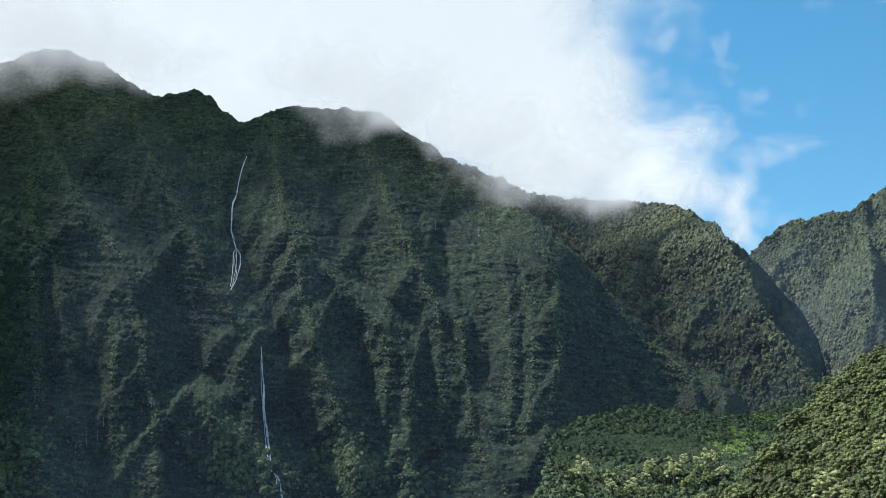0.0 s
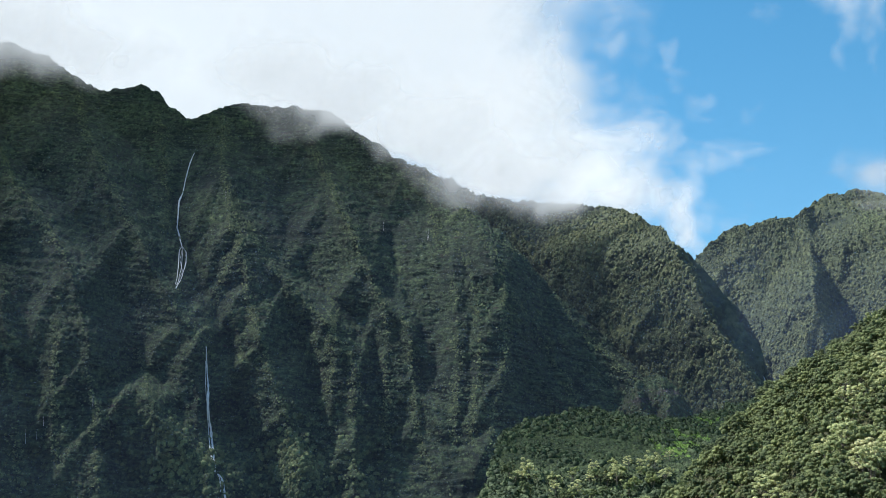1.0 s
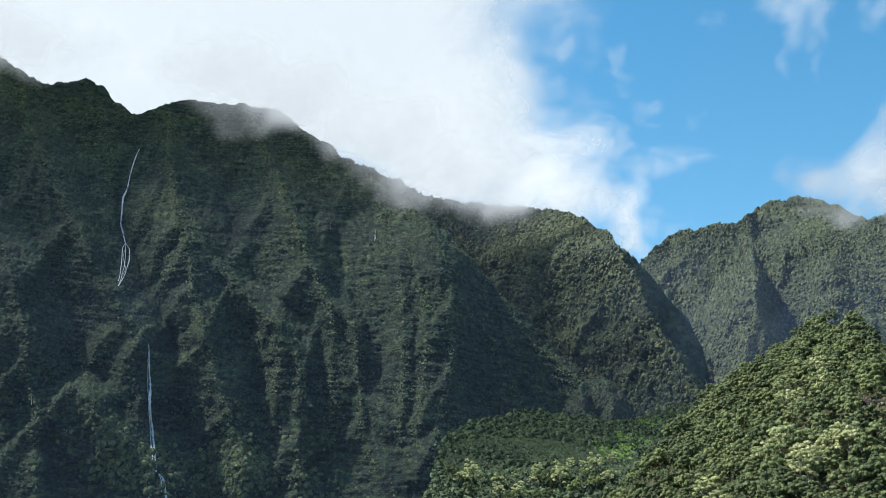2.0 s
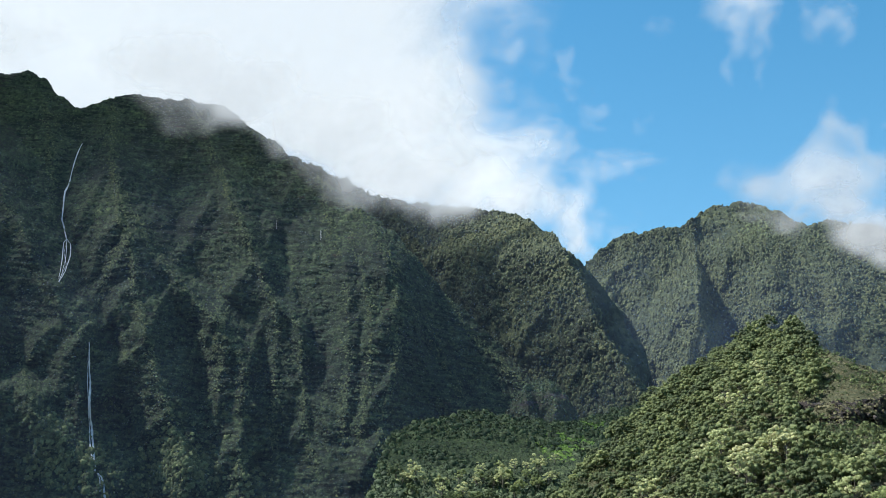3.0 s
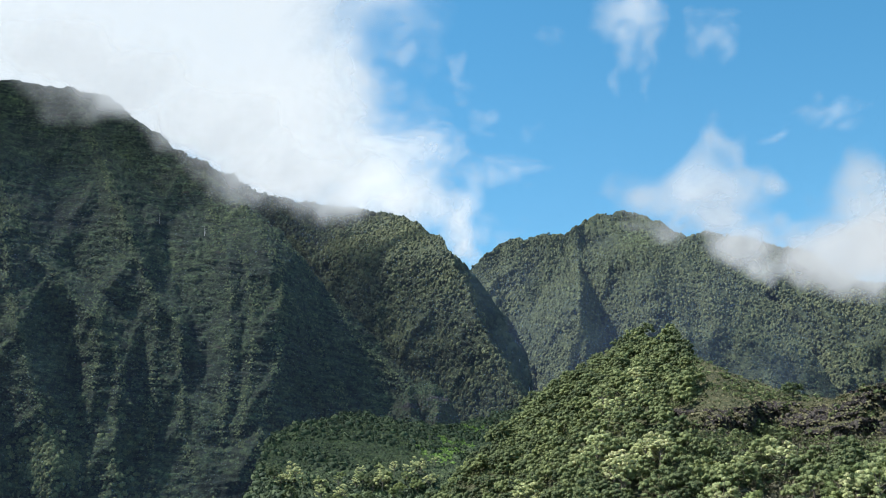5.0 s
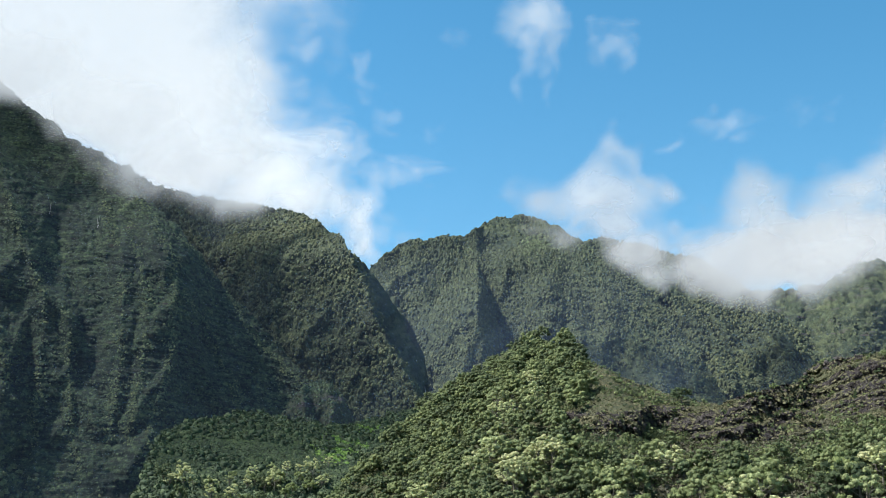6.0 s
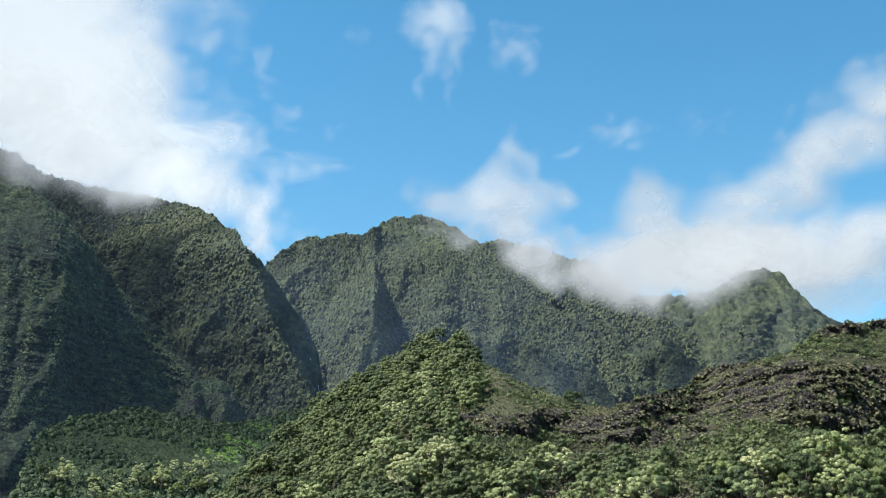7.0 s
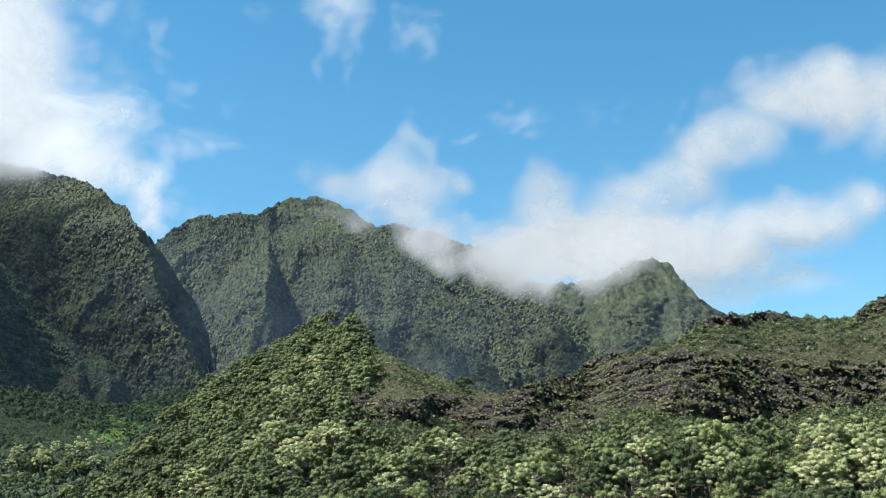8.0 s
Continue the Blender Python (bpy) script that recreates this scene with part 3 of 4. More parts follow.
AZ_O, EL_O, R_O, P_O, T_O = massif([(-11.5, 7.0), (-11.9, 7.6), (-12.45, 8.25), (-13, 8.8), (-13.75, 9.05), (-14.7, 8.55), (-15.25, 7.6), (-15.7, 6.8)], 6.0, 1230.0, [
    ([(-12.9, 8.8), (-12.9, 7.8), (-13.0, 6.5)], 30, 1.2, 1.2), ([(-14.1, 9.0), (-14.1, 8), (-14.3, 6.5)], 34, 1.2, 1.2)], 62, 0.06, 44, 97, 9, 2.5, back=250.0)
for label, name, p, mat, extras in (
        ("bare grey rock outcrop at the foot of the cliff", "rock_outcrop", P_O, M_OUTCROP, {"tone": T_O}),
        ("tall fluted fern-covered cliff with sharp ribs and dark gullies", "mountain_cliff", P_A, M_WALL, {"tone": T_A}),
        ("steep forested mountain shoulder behind the fluted cliff", "mountain_shoulder", P_B, M_FAR, {"tone": T_B}),
        ("broad forested green mountain with a ribbed face", "mountain_ridge", P_C, M_FAR, {"tone": T_C}),
        ("forested mountain flank rising behind the ribbed face", "mountain_flank", P_C2, M_FAR, {"tone": T_C2}),
        ("distant rounded peak half hidden by cloud", "mountain_peak", P_D, M_PEAK, {"tone": T_D}),
        ("gentle grassy valley slope below the cliff", "valley_slope", P_V, M_APRON, {"tone": T_V}),
        ("near green hillside with bands of dark lava rock", "hillside", P_H, M_HILL, {"rock": BARE_H, "tone": T_H})):
    tagged(new(name, grid_mesh(name, p, mat, extras)), label, "mountain" if "mountain" in name else "rock" if "rock" in name else "hill", kind="structure")

# the ground: one sheet round the drone that reaches the horizon
rg = np.concatenate([[0.001], np.geomspace(8, 9000, 60)])
ag = np.linspace(0, 360, 121)
RG, AG = np.meshgrid(rg, ag, indexing="ij")
pg = place(AG, 0 * AG, RG)
pg[..., 2] = 22 * smooth(40, 300, RG) + 1.2 * fbm(pg[..., 0] / 40, pg[..., 1] / 40, 91, 3) * smooth(5, 60, RG)
tagged(new("ground", grid_mesh("ground", pg[:, ::-1], M_APRON)), "grassy valley floor", "ground", kind="structure")

# ======== forest on the mountains ========
def dabs(rng, centres, radii, per, size, squash=0.85, low=-0.25, jitter=0.55):
    """Leaf sprays: single bent-out triangles over the upper side of round heads."""
    n = len(centres)
    d = rng.normal(size=(n, per, 3))
    d[..., 2] = np.abs(d[..., 2]) + low * rng.random((n, per))
    d /= np.linalg.norm(d, axis=2, keepdims=True)
    reach = 0.72 + 0.38 * rng.random((n, per, 1))
    mid = centres[:, None] + d * np.array([1, 1, squash]) * reach * radii[:, None, None]
    nrm = d + jitter * rng.normal(size=d.shape)
    nrm /= np.linalg.norm(nrm, axis=2, keepdims=True)
    a = np.cross(nrm, rng.normal(size=d.shape))
    a /= np.maximum(np.linalg.norm(a, axis=2, keepdims=True), 1e-6)
    b = np.cross(nrm, a)
    half = (size * radii)[:, None, None] * (0.6 + 0.8 * rng.random((n, per, 1)))
    verts = np.stack([mid + a * half, mid - 0.55 * a * half + 0.85 * b * half, mid - 0.55 * a * half - 0.85 * b * half], 2)
    return verts.reshape(-1, 3)


def triples(verts):
    return np.arange(len(verts)).reshape(-1, 3)


def scatter(p, count, rng, weight=None):
    q = p[1:-5]
    a, b = q[1:, :-1] - q[:-1, :-1], q[:-1, 1:] - q[:-1, :-1]
    area = np.linalg.norm(np.cross(a, b), axis=2)
    chance = area if weight is None else area * weight[:-1, :-1]
    pick = rng.choice(chance.size, count, p=(chance / chance.sum()).reshape(-1))
    i, j = np.unravel_index(pick, chance.shape)
    return q[i, j] + rng.random((count, 1)) * a[i, j] + rng.random((count, 1)) * b[i, j]


def joined(pieces):
    verts, tris, n = [], [], 0
    for v, f in pieces:
        verts.append(v)
        tris.append(f + n)
        n += len(v)
    return np.concatenate(verts), np.concatenate(tris)


def domes(rng, centres, width, rings, squash):
    """Leafy heads as uneven low domes that lean out from the slope; two rings of corners and a top, or one ring and a top."""
    n = len(centres)
    out = -centres * np.array([1, 1, 0])
    out /= np.linalg.norm(out, axis=1, keepdims=True)
    axis = 0.5 * out + np.array([0, 0, 0.87])
    e1 = np.stack([out[:, 1], -out[:, 0], 0 * out[:, 0]], 1)
    e2 = np.cross(axis, e1)
    turn = np.linspace(0, 2 * np.pi, 6)[None, :5] + 6.28 * rng.random((n, 1)) + 0.5 * rng.normal(size=(n, 5)) * 0.5

    def ring(radius, up):
        rad = (radius * (0.75 + 0.5 * rng.random((n, 5))) * width[:, None])[..., None]
        lift = ((up + 0.12 * rng.normal(size=(n, 5))) * width[:, None])[..., None]
        return centres[:, None] + rad * (np.cos(turn)[..., None] * e1[:, None] + np.sin(turn)[..., None] * e2[:, None]) + lift * axis[:, None]

    top = (centres + axis * (squash * (0.42 + 0.2 * rng.random(n)) * width)[:, None])[:, None]
    around = [(k, (k + 1) % 5) for k in range(5)]
    if rings == 2:
        verts = np.concatenate([ring(0.5, -0.12), ring(0.42, 0.26 * squash), top], 1)
        faces = [(a, b, b + 5) for a, b in around] + [(a, b + 5, a + 5) for a, b in around] + [(a + 5, b + 5, 10) for a, b in around]
    else:
        verts = np.concatenate([ring(0.5, -0.05), top], 1)
        faces = [(a, b, 5) for a, b in around]
    m = verts.shape[1]
    tris = np.array(faces)[None] + m * np.arange(n)[:, None, None]
    return verts.reshape(-1, 3), tris.reshape(-1, 3), m


def clumps(name, label, p, count, low, high, mat, seed, weight=None, squash=0.85, per=16, size=0.5, rings=0):
    """Crowns of a wood too far off to count, in one mesh, rooted on the grid of places p: domes, leaf sprays or both."""
    rng = np.random.default_rng(seed)
    pos = scatter(p, count, rng, weight)
    width = low + (high - low) * rng.random(count) ** 1.6
    own = rng.random(count)
    pieces, tones = [], []
    if rings:
        verts, tris, m = domes(rng, pos, width, rings, squash)
        pieces.append((verts, tris))
        tones.append(np.repeat(own, m))
    if per:
        verts = dabs(rng, pos + np.array([0, 0, 0.15]) * width[:, None], width * 0.5, per, size, squash)
        pieces.append((verts, triples(verts)))
        tones.append(np.repeat(own, 3 * per))
    verts, tris = joined(pieces)
    return tagged(new(name, soup_mesh(name, verts, tris, mat, not rings, np.concatenate(tones))), label, "trees", kind="stuff")


def patchy(p, scale, bias, seed):
    q = p[1:-5]
    return smooth(-0.35, 0.45, fbm((q[..., 0] + q[..., 1]) / scale, q[..., 2] / scale * 0.7, seed, 3) + bias)


clumps("cliff_shrubs", "dark green shrubs and small trees clinging to the cliff", P_A, 62000, 1.5, 4.4, F_WALL, 1, patchy(P_A, 70, 0.2, 3) + 0.4, per=0, rings=1)
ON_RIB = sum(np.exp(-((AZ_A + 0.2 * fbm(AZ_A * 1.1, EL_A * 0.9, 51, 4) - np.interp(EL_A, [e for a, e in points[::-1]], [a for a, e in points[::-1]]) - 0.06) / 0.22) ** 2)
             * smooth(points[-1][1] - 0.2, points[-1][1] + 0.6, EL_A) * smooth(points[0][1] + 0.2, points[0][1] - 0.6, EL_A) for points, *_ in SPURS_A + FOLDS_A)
# rib shrubs painted lighter, as crests that catch the light
clumps("rib_shrubs", "shrubs along the cliff's sharp ribs, painted lighter as lit crests", P_A, 14000, 1.4, 4.2, F_LIT, 31, ON_RIB * (patchy(P_A, 45, 0.2, 33) + 0.15), per=3, size=0.4, rings=1)
# the lighter leaves stand in for sun on the knolls
clumps("cliff_foot_trees", "bushy trees at the foot of the cliff, painted as sunlit", P_A, 2600, 3.0, 9.0, F_LIT, 12, 0.12 * smooth(6.5, 4.0, EL_A) * patchy(P_A, 120, 0.2, 13)
       + sum(np.exp(-((AZ_A - a) / w) ** 2 - ((EL_A - e) / h) ** 2) for a, e, w, h in ((11.2, 5.9, 0.8, 0.6), (10.0, 4.4, 1.3, 0.8), (5.2, 5.6, 0.7, 0.7), (4.4, 4.3, 1.0, 0.7), (22.5, 4.0, 2.0, 1.6))), per=8, size=0.25, rings=2)
clumps("shoulder_forest", "dense green forest on the mountain shoulder", P_B, 19000, 2.0, 6.6, F_FAR, 2, (patchy(P_B, 70, 0.3, 4) + 0.6) * smooth(-0.35, 0.0, AZ_B - np.interp(EL_B, [e for a, e in SPURS_B[-1][0][::-1]], [a for a, e in SPURS_B[-1][0][::-1]])) + 0.02, per=3, size=0.3, rings=2, squash=1.15)
clumps("ridge_forest", "dense green forest on the ribbed mountain", P_C, 21000, 2.4, 7.4, F_FAR, 3, patchy(P_C, 70, 0.3, 5) + 0.6, per=2, size=0.3, rings=2, squash=1.2)
# the shelf's sunlight is painted in with lighter leaves
clumps("ridge_grass", "scrub on a shelf below the ridge's top, painted light as sunlit", P_C, 900, 2.0, 5.0, F_LIT, 46,
       np.exp(-((AZ_C + 24.9 + 0.5 * (EL_C - 15.9)) / 0.7) ** 2 - ((EL_C - 15.9) / 0.5) ** 2), per=2, size=0.35, rings=1)
clumps("flank_forest", "dense green forest on the mountain flank behind", P_C2, 10000, 3.4, 10.5, F_FAR, 44, patchy(P_C2, 90, 0.4, 45) + 0.4, per=3, size=0.3, rings=2, squash=1.2)
clumps("peak_forest", "forest on the distant peak", P_D, 10000, 3.0, 7.5, F_FAR, 4, patchy(P_D, 120, 0.1, 47) + 0.2, per=2, size=0.35, rings=1, squash=1.1)
clumps("slope_brush", "dark round bushes scattered over the valley slope", P_V, 4000, 1.6, 7.6, F_WALL, 5, patchy(P_V, 40, -0.2, 6) ** 2 + 0.03 + 0.7 * smooth(line(CREST_APRON, AZ_V) - 1.3, line(CREST_APRON, AZ_V) - 0.2, EL_V)
       + 0.9 * smooth(4.4, 3.6, EL_V), per=16, size=0.26, rings=2)
clumps("slope_ferns", "low dark ferns and tall grass on the valley slope", P_V, 15000, 0.8, 3.0, F_WALL, 35, patchy(P_V, 30, 0.1, 36) + 0.5, per=3, size=0.42, rings=1)
clumps("outcrop_shrubs", "shrubs growing over the rock outcrop", P_O, 900, 1.4, 4.4, F_WALL, 15, 0.1 + smooth(8.2, 8.7, EL_O), per=6, size=0.3, rings=2)
clumps("bright_thicket", "low bright green thicket on the valley slope", P_V, 2600, 1.2, 3.4, F_BRIGHT, 16,
       np.exp(-(((AZ_V + 14.7 + 0.6 * fbm(AZ_V * 2, EL_V * 3, 19, 2)) / 0.6) ** 2 + ((EL_V - 5.7) / 0.42) ** 2)) + 0.6 * np.exp(-(((AZ_V + 15.9) / 0.6) ** 2 + ((EL_V - 6.45) / 0.2) ** 2)), per=3, size=0.35, rings=1)

# ======== the near hillside: brush, trees, stones ========
TREED = np.clip(smooth(-28.0, -26.2, AZ_H) + smooth(5.3, 4.5, EL_H) + 0.12, 0, 1)
SCRUB = smooth(0.1, 0.3, fbm(P_H[1:-5, :, 0] / 28 + 3.1, P_H[1:-5, :, 1] / 28, 58, 3) + 0.12) * smooth(-27, -29, AZ_H) * smooth(-54, -50, AZ_H)
TREED = TREED * (1 - 0.95 * ROCK_H[1:-5]) * (0.25 + patchy(P_H, 45, 0.25, 8)) * (1 - 0.85 * SCRUB)
clumps("hillside_brush", "low green brush on the near hillside", P_H, 10000, 0.8, 3.2, F_BRUSH, 6,
       (patchy(P_H, 25, 0.0, 7) + 0.12) * (0.35 + 0.65 * TREED) * (1 - 0.6 * ROCK_H[1:-5]) * (1 - 0.65 * smooth(8.2, 9.0, EL_H) * smooth(-36, -39, AZ_H)), per=10, size=0.42)


clumps("shrub_belt", "thick green shrubs below the lava ledges", P_H, 3000, 1.6, 5.0, F_BRUSH, 19,
       (1 - ROCK_H[1:-5]) * (smooth(6.9, 6.2, EL_H) * smooth(3.5, 4.6, EL_H) * smooth(-26.5, -28, AZ_H) * (patchy(P_H, 20, 0.3, 20) + 0.2) + 0.001), per=36, size=0.24)
clumps("grey_scrub", "grey-brown leafless scrub between the green shrubs", P_H, 3200, 1.0, 3.4, F_GREY, 59, SCRUB * (1 - ROCK_H[1:-5]) * smooth(7.0, 6.0, EL_H) + 0.0005, per=26, size=0.26)
clumps("rim_shrubs", "bright green shrubs below the rocky hill's rim", P_H, 550, 1.0, 3.0, F_BRUSH, 60,
       smooth(9.5, 9.9, EL_H) * smooth(11.1, 10.6, EL_H) * smooth(-39.5, -42, AZ_H) * smooth(-54, -51.5, AZ_H) * (patchy(P_H, 14, 0.0, 62) + 0.02), per=30, size=0.26)
clumps("grass_terrace", "low bright green grass on a terrace below the ledges", P_H, 2600, 0.4, 1.3, F_BRIGHT, 63,
       np.exp(-((AZ_H + 52.5) / 1.6) ** 2 - ((EL_H - 5.5 + 0.12 * (AZ_H + 52)) / 0.28) ** 2), per=3, size=0.45, rings=1, squash=0.6)
clumps("hilltop_shrubs", "dark green shrubs crowding the top of the rocky hill", P_H, 900, 0.8, 2.8, F_WALL, 23,
       (1 - 0.5 * ROCK_H[1:-5]) * smooth(8.9, 10.0, EL_H) * smooth(-37, -40, AZ_H) * (patchy(P_H, 18, 0.15, 21) + 0.05), per=32, size=0.26)
clumps("dry_tufts", "dry olive tufts of grass on the lava ledges", P_H, 14000, 0.4, 1.6, F_DRY, 17, (ROCK_H[1:-5] * (patchy(P_H, 12, 0.1, 18) + 0.1) + 0.55 * smooth(5.5, 6.5, EL_H)) * smooth(-25.5, -27, AZ_H), per=3, size=0.5, rings=1, squash=0.6)


def tube(points, radii, sides=6):
    """A tapered limb."""
    pts = [Vector(q) for q in points]
    verts, tris = [], []
    for k, q in enumerate(pts):
        d = (pts[min(k + 1, len(pts) - 1)] - pts[max(k - 1, 0)]).normalized()
        u = d.orthogonal().normalized()
        w = d.cross(u)
        for s in range(sides):
            a = 2 * math.pi * s / sides
            verts.append(q + radii[k] * (math.cos(a) * u + math.sin(a) * w))
    for k in range(len(pts) - 1):
        for s in range(sides):
            a, b = k * sides + s, k * sides + (s + 1) % sides
            tris += [(a, b, b + sides), (a, b + sides, a + sides)]
    return np.array([tuple(v) for v in verts]), np.array(tris)


def tree_shape(seed, height, spread, heads, head_r, rise):
    """A tree: trunk with limbs, and the leafy heads at their ends. Returns limb mesh arrays, head centres and radii."""
    rng = np.random.default_rng(seed)
    top = np.array([rng.normal() * 0.5, rng.normal() * 0.5, height * 0.6])
    limbs = [tube([(0, 0, -1.2), (top[0] * 0.3, top[1] * 0.3, height * 0.25), top], [0.34, 0.26, 0.15], 7)]
    centres, radii = [], []
    for k in range(heads):
        a = 6.283 * (k * 0.618 + 0.1 * rng.random())
        out = spread * (0.15 + 0.85 * math.sqrt((k + 0.5) / heads)) * (0.75 + 0.4 * rng.random())
        up = height * (rise + (0.93 - rise) * (1 - (out / (spread * 1.15)) ** 2) + 0.12 * rng.normal())
        c = np.array([math.cos(a) * out, math.sin(a) * out, max(up, height * 0.25)])
        centres.append(c)
        radii.append(head_r * (0.7 + 0.6 * rng.random()))
        if k % 3 == 0:
            s = top * (0.55 + 0.4 * rng.random())
            limbs.append(tube([s, (s + c) / 2 + np.array([0, 0, 0.3]), c], [0.13, 0.09, 0.04], 4))
    return joined(limbs), np.array(centres), np.array(radii)


def crown_arrays(seed, centres, radii, per, size, squash):
    rng = np.random.default_rng(seed)
    cores = ICO[None] * (0.75 + 0.3 * rng.random((len(centres), 12, 1))) * radii[:, None, None] * np.array([0.92, 0.92, 0.72]) + centres[:, None]
    core_f = CORE_F[None] + 12 * np.arange(len(centres))[:, None, None]
    leaves = dabs(rng, centres, radii, per, size, squash, -0.5, 0.3)
    return joined([(cores.reshape(-1, 3), core_f.reshape(-1, 3)), (leaves, triples(leaves))])


t_ = (1 + 5 ** 0.5) / 2
ICO = np.array([(-1, t_, 0), (1, t_, 0), (-1, -t_, 0), (1, -t_, 0), (0, -1, t_), (0, 1, t_), (0, -1, -t_), (0, 1, -t_), (t_, 0, -1), (t_, 0, 1), (-t_, 0, -1), (-t_, 0, 1)]) / 1.9
ICO_F = np.array([(0, 11, 5), (0, 5, 1), (0, 1, 7), (0, 7, 10), (0, 10, 11), (1, 5, 9), (5, 11, 4), (11, 10, 2), (10, 7, 6), (7, 1, 8),
                  (3, 9, 4), (3, 4, 2), (3, 2, 6), (3, 6, 8), (3, 8, 9), (4, 9, 5), (2, 4, 11), (6, 2, 10), (8, 6, 7), (9, 8, 1)])
CORE_F = ICO_F[ICO[ICO_F].mean(axis=1)[:, 2] > -0.35]
KINDS = {
    "green": ([(21, 8.0, 4.2, 19, 1.3, 0.42), (22, 9.5, 4.8, 22, 1.35, 0.42), (23, 6.5, 3.6, 16, 1.2, 0.4), (24, 9.0, 3.6, 19, 1.25, 0.38), (25, 5.5, 3.4, 14, 1.15, 0.42), (26, 10.5, 5.0, 24, 1.4, 0.42)],
              F_GREEN, 46, 0.2, 0.85, "leafy broad-crowned green tree on the hillside"),
    "pale": ([(41, 9.0, 4.8, 22, 0.95, 0.34), (42, 11.0, 4.4, 24, 0.9, 0.32), (43, 7.5, 4.6, 20, 0.9, 0.36), (44, 12.0, 5.2, 26, 1.0, 0.34), (45, 6.5, 3.6, 16, 0.85, 0.36)],
             F_PALE, 36, 0.26, 0.7, "tree with pale silvery-green rounded leaf heads"),
    "shrub": ([(61, 3.6, 2.0, 9, 0.8, 0.4), (62, 2.8, 1.8, 8, 0.75, 0.4), (63, 4.4, 2.2, 11, 0.85, 0.45)], F_GREEN, 32, 0.3, 0.8, "low rounded green shrub on the hillside"),
}
SHAPES = {}
for kind, (rows, leaf, per, size, squash, label) in KINDS.items():
    for k, row in enumerate(rows):
        limbs, centres, radii = tree_shape(*row)
        SHAPES[kind, k] = (soup_mesh("trunk", *limbs, M_BARK, False), soup_mesh("crown", *crown_arrays(row[0] + 100, centres, radii, per, size, squash), leaf, False), centres, radii)


def plant(kind, k, pos, turn, scale):
    label = KINDS[kind][5]
    ob = tagged(new("shrub" if kind == "shrub" else "tree"), label, "shrub" if kind == "shrub" else "tree", kind + " plants of the hillside")
    ob.matrix_basis = Matrix.LocRotScale(Vector(pos), Euler((0, 0, turn)), Vector((scale, scale, scale * (0.9 + 0.2 * RNG.random()))))
    for name, me in zip(("trunk", "crown"), SHAPES[kind, k][:2]):
        new(name, me).parent = ob
    return ob


def on_sheet(az, el, az_grid, el_grid, p):
    """The place on a terrain sheet at a bearing and elevation."""
    j = int(np.clip(round((az_grid[0, 0] - az) / (az_grid[0, 0] - az_grid[0, 1])), 0, az_grid.shape[1] - 1))
    i = int(np.clip(np.searchsorted(el_grid[:, j], el), 0, el_grid.shape[0] - 1))
    return p[1 + i, j]


# groves of pale trees: bearing, elevation of the grove, how many, how far spread (degrees)
GROVES = [(-22.9, 7.0, 5, 0.5), (-24.6, 7.6, 5, 0.5), (-24.6, 8.5, 3, 0.4), (-22.3, 4.5, 6, 0.6), (-24.3, 4.8, 7, 0.7), (-25.6, 4.7, 3, 0.4), (-23.3, 3.6, 4, 0.5),
          (-28.4, 3.9, 2, 0.3), (-29.9, 3.9, 2, 0.3), (-31.6, 3.8, 2, 0.25), (-32.2, 2.7, 2, 0.3), (-28.4, 2.2, 2, 0.3), (-34.5, 2.6, 3, 0.5), (-36.2, 2.1, 3, 0.5),
          (-41.6, 3.8, 4, 0.35), (-43.9, 3.9, 2, 0.3), (-45.3, 4.5, 2, 0.25), (-44.5, 2.9, 3, 0.4), (-41.0, 2.1, 3, 0.5), (-42.6, 2.3, 2, 0.4),
          (-49.8, 3.9, 6, 0.7), (-51.9, 4.1, 6, 0.7), (-51.0, 2.7, 7, 0.9), (-53.5, 4.0, 6, 0.8), (-53.3, 2.6, 6, 0.8), (-49.0, 2.5, 4, 0.6), (-19.0, 2.4, 3, 0.6)]
taken = []
for az, el, count, wide in GROVES:
    for _ in range(count):
        q = on_sheet(az + wide * RNG.normal(), el + 0.5 * wide * RNG.normal(), AZ_H, EL_H, P_H)
        taken.append(q)
        plant("pale", int(RNG.integers(0, 5)), q, RNG.random() * 6.28, 0.75 + 0.35 * RNG.random())
for az, el, count, wide in [(-7.3, 3.5, 5, 0.8), (-9.3, 3.2, 3, 0.8), (-11.0, 3.8, 6, 1.0), (-12.6, 4.0, 4, 0.9), (-14.4, 4.3, 3, 0.8)]:
    for _ in range(count):
        q = on_sheet(az + wide * RNG.normal(), el + 0.5 * wide * RNG.normal(), AZ_V, EL_V, P_V)
        plant("pale", int(RNG.integers(0, 5)), q, RNG.random() * 6.28, 0.7 + 0.4 * RNG.random())
for q in scatter(P_V, 46, RNG, smooth(4.8, 3.6, EL_V) * smooth(-5.0, -7.0, AZ_V) * smooth(2.0, 2.6, EL_V)):
    plant("green", int(RNG.integers(0, 6)), q, RNG.random() * 6.28, 0.6 + 0.4 * RNG.random())
plant("green", 2, on_sheet(-32.2, 7.75, AZ_H, EL_H, P_H), 1.0, 1.0)

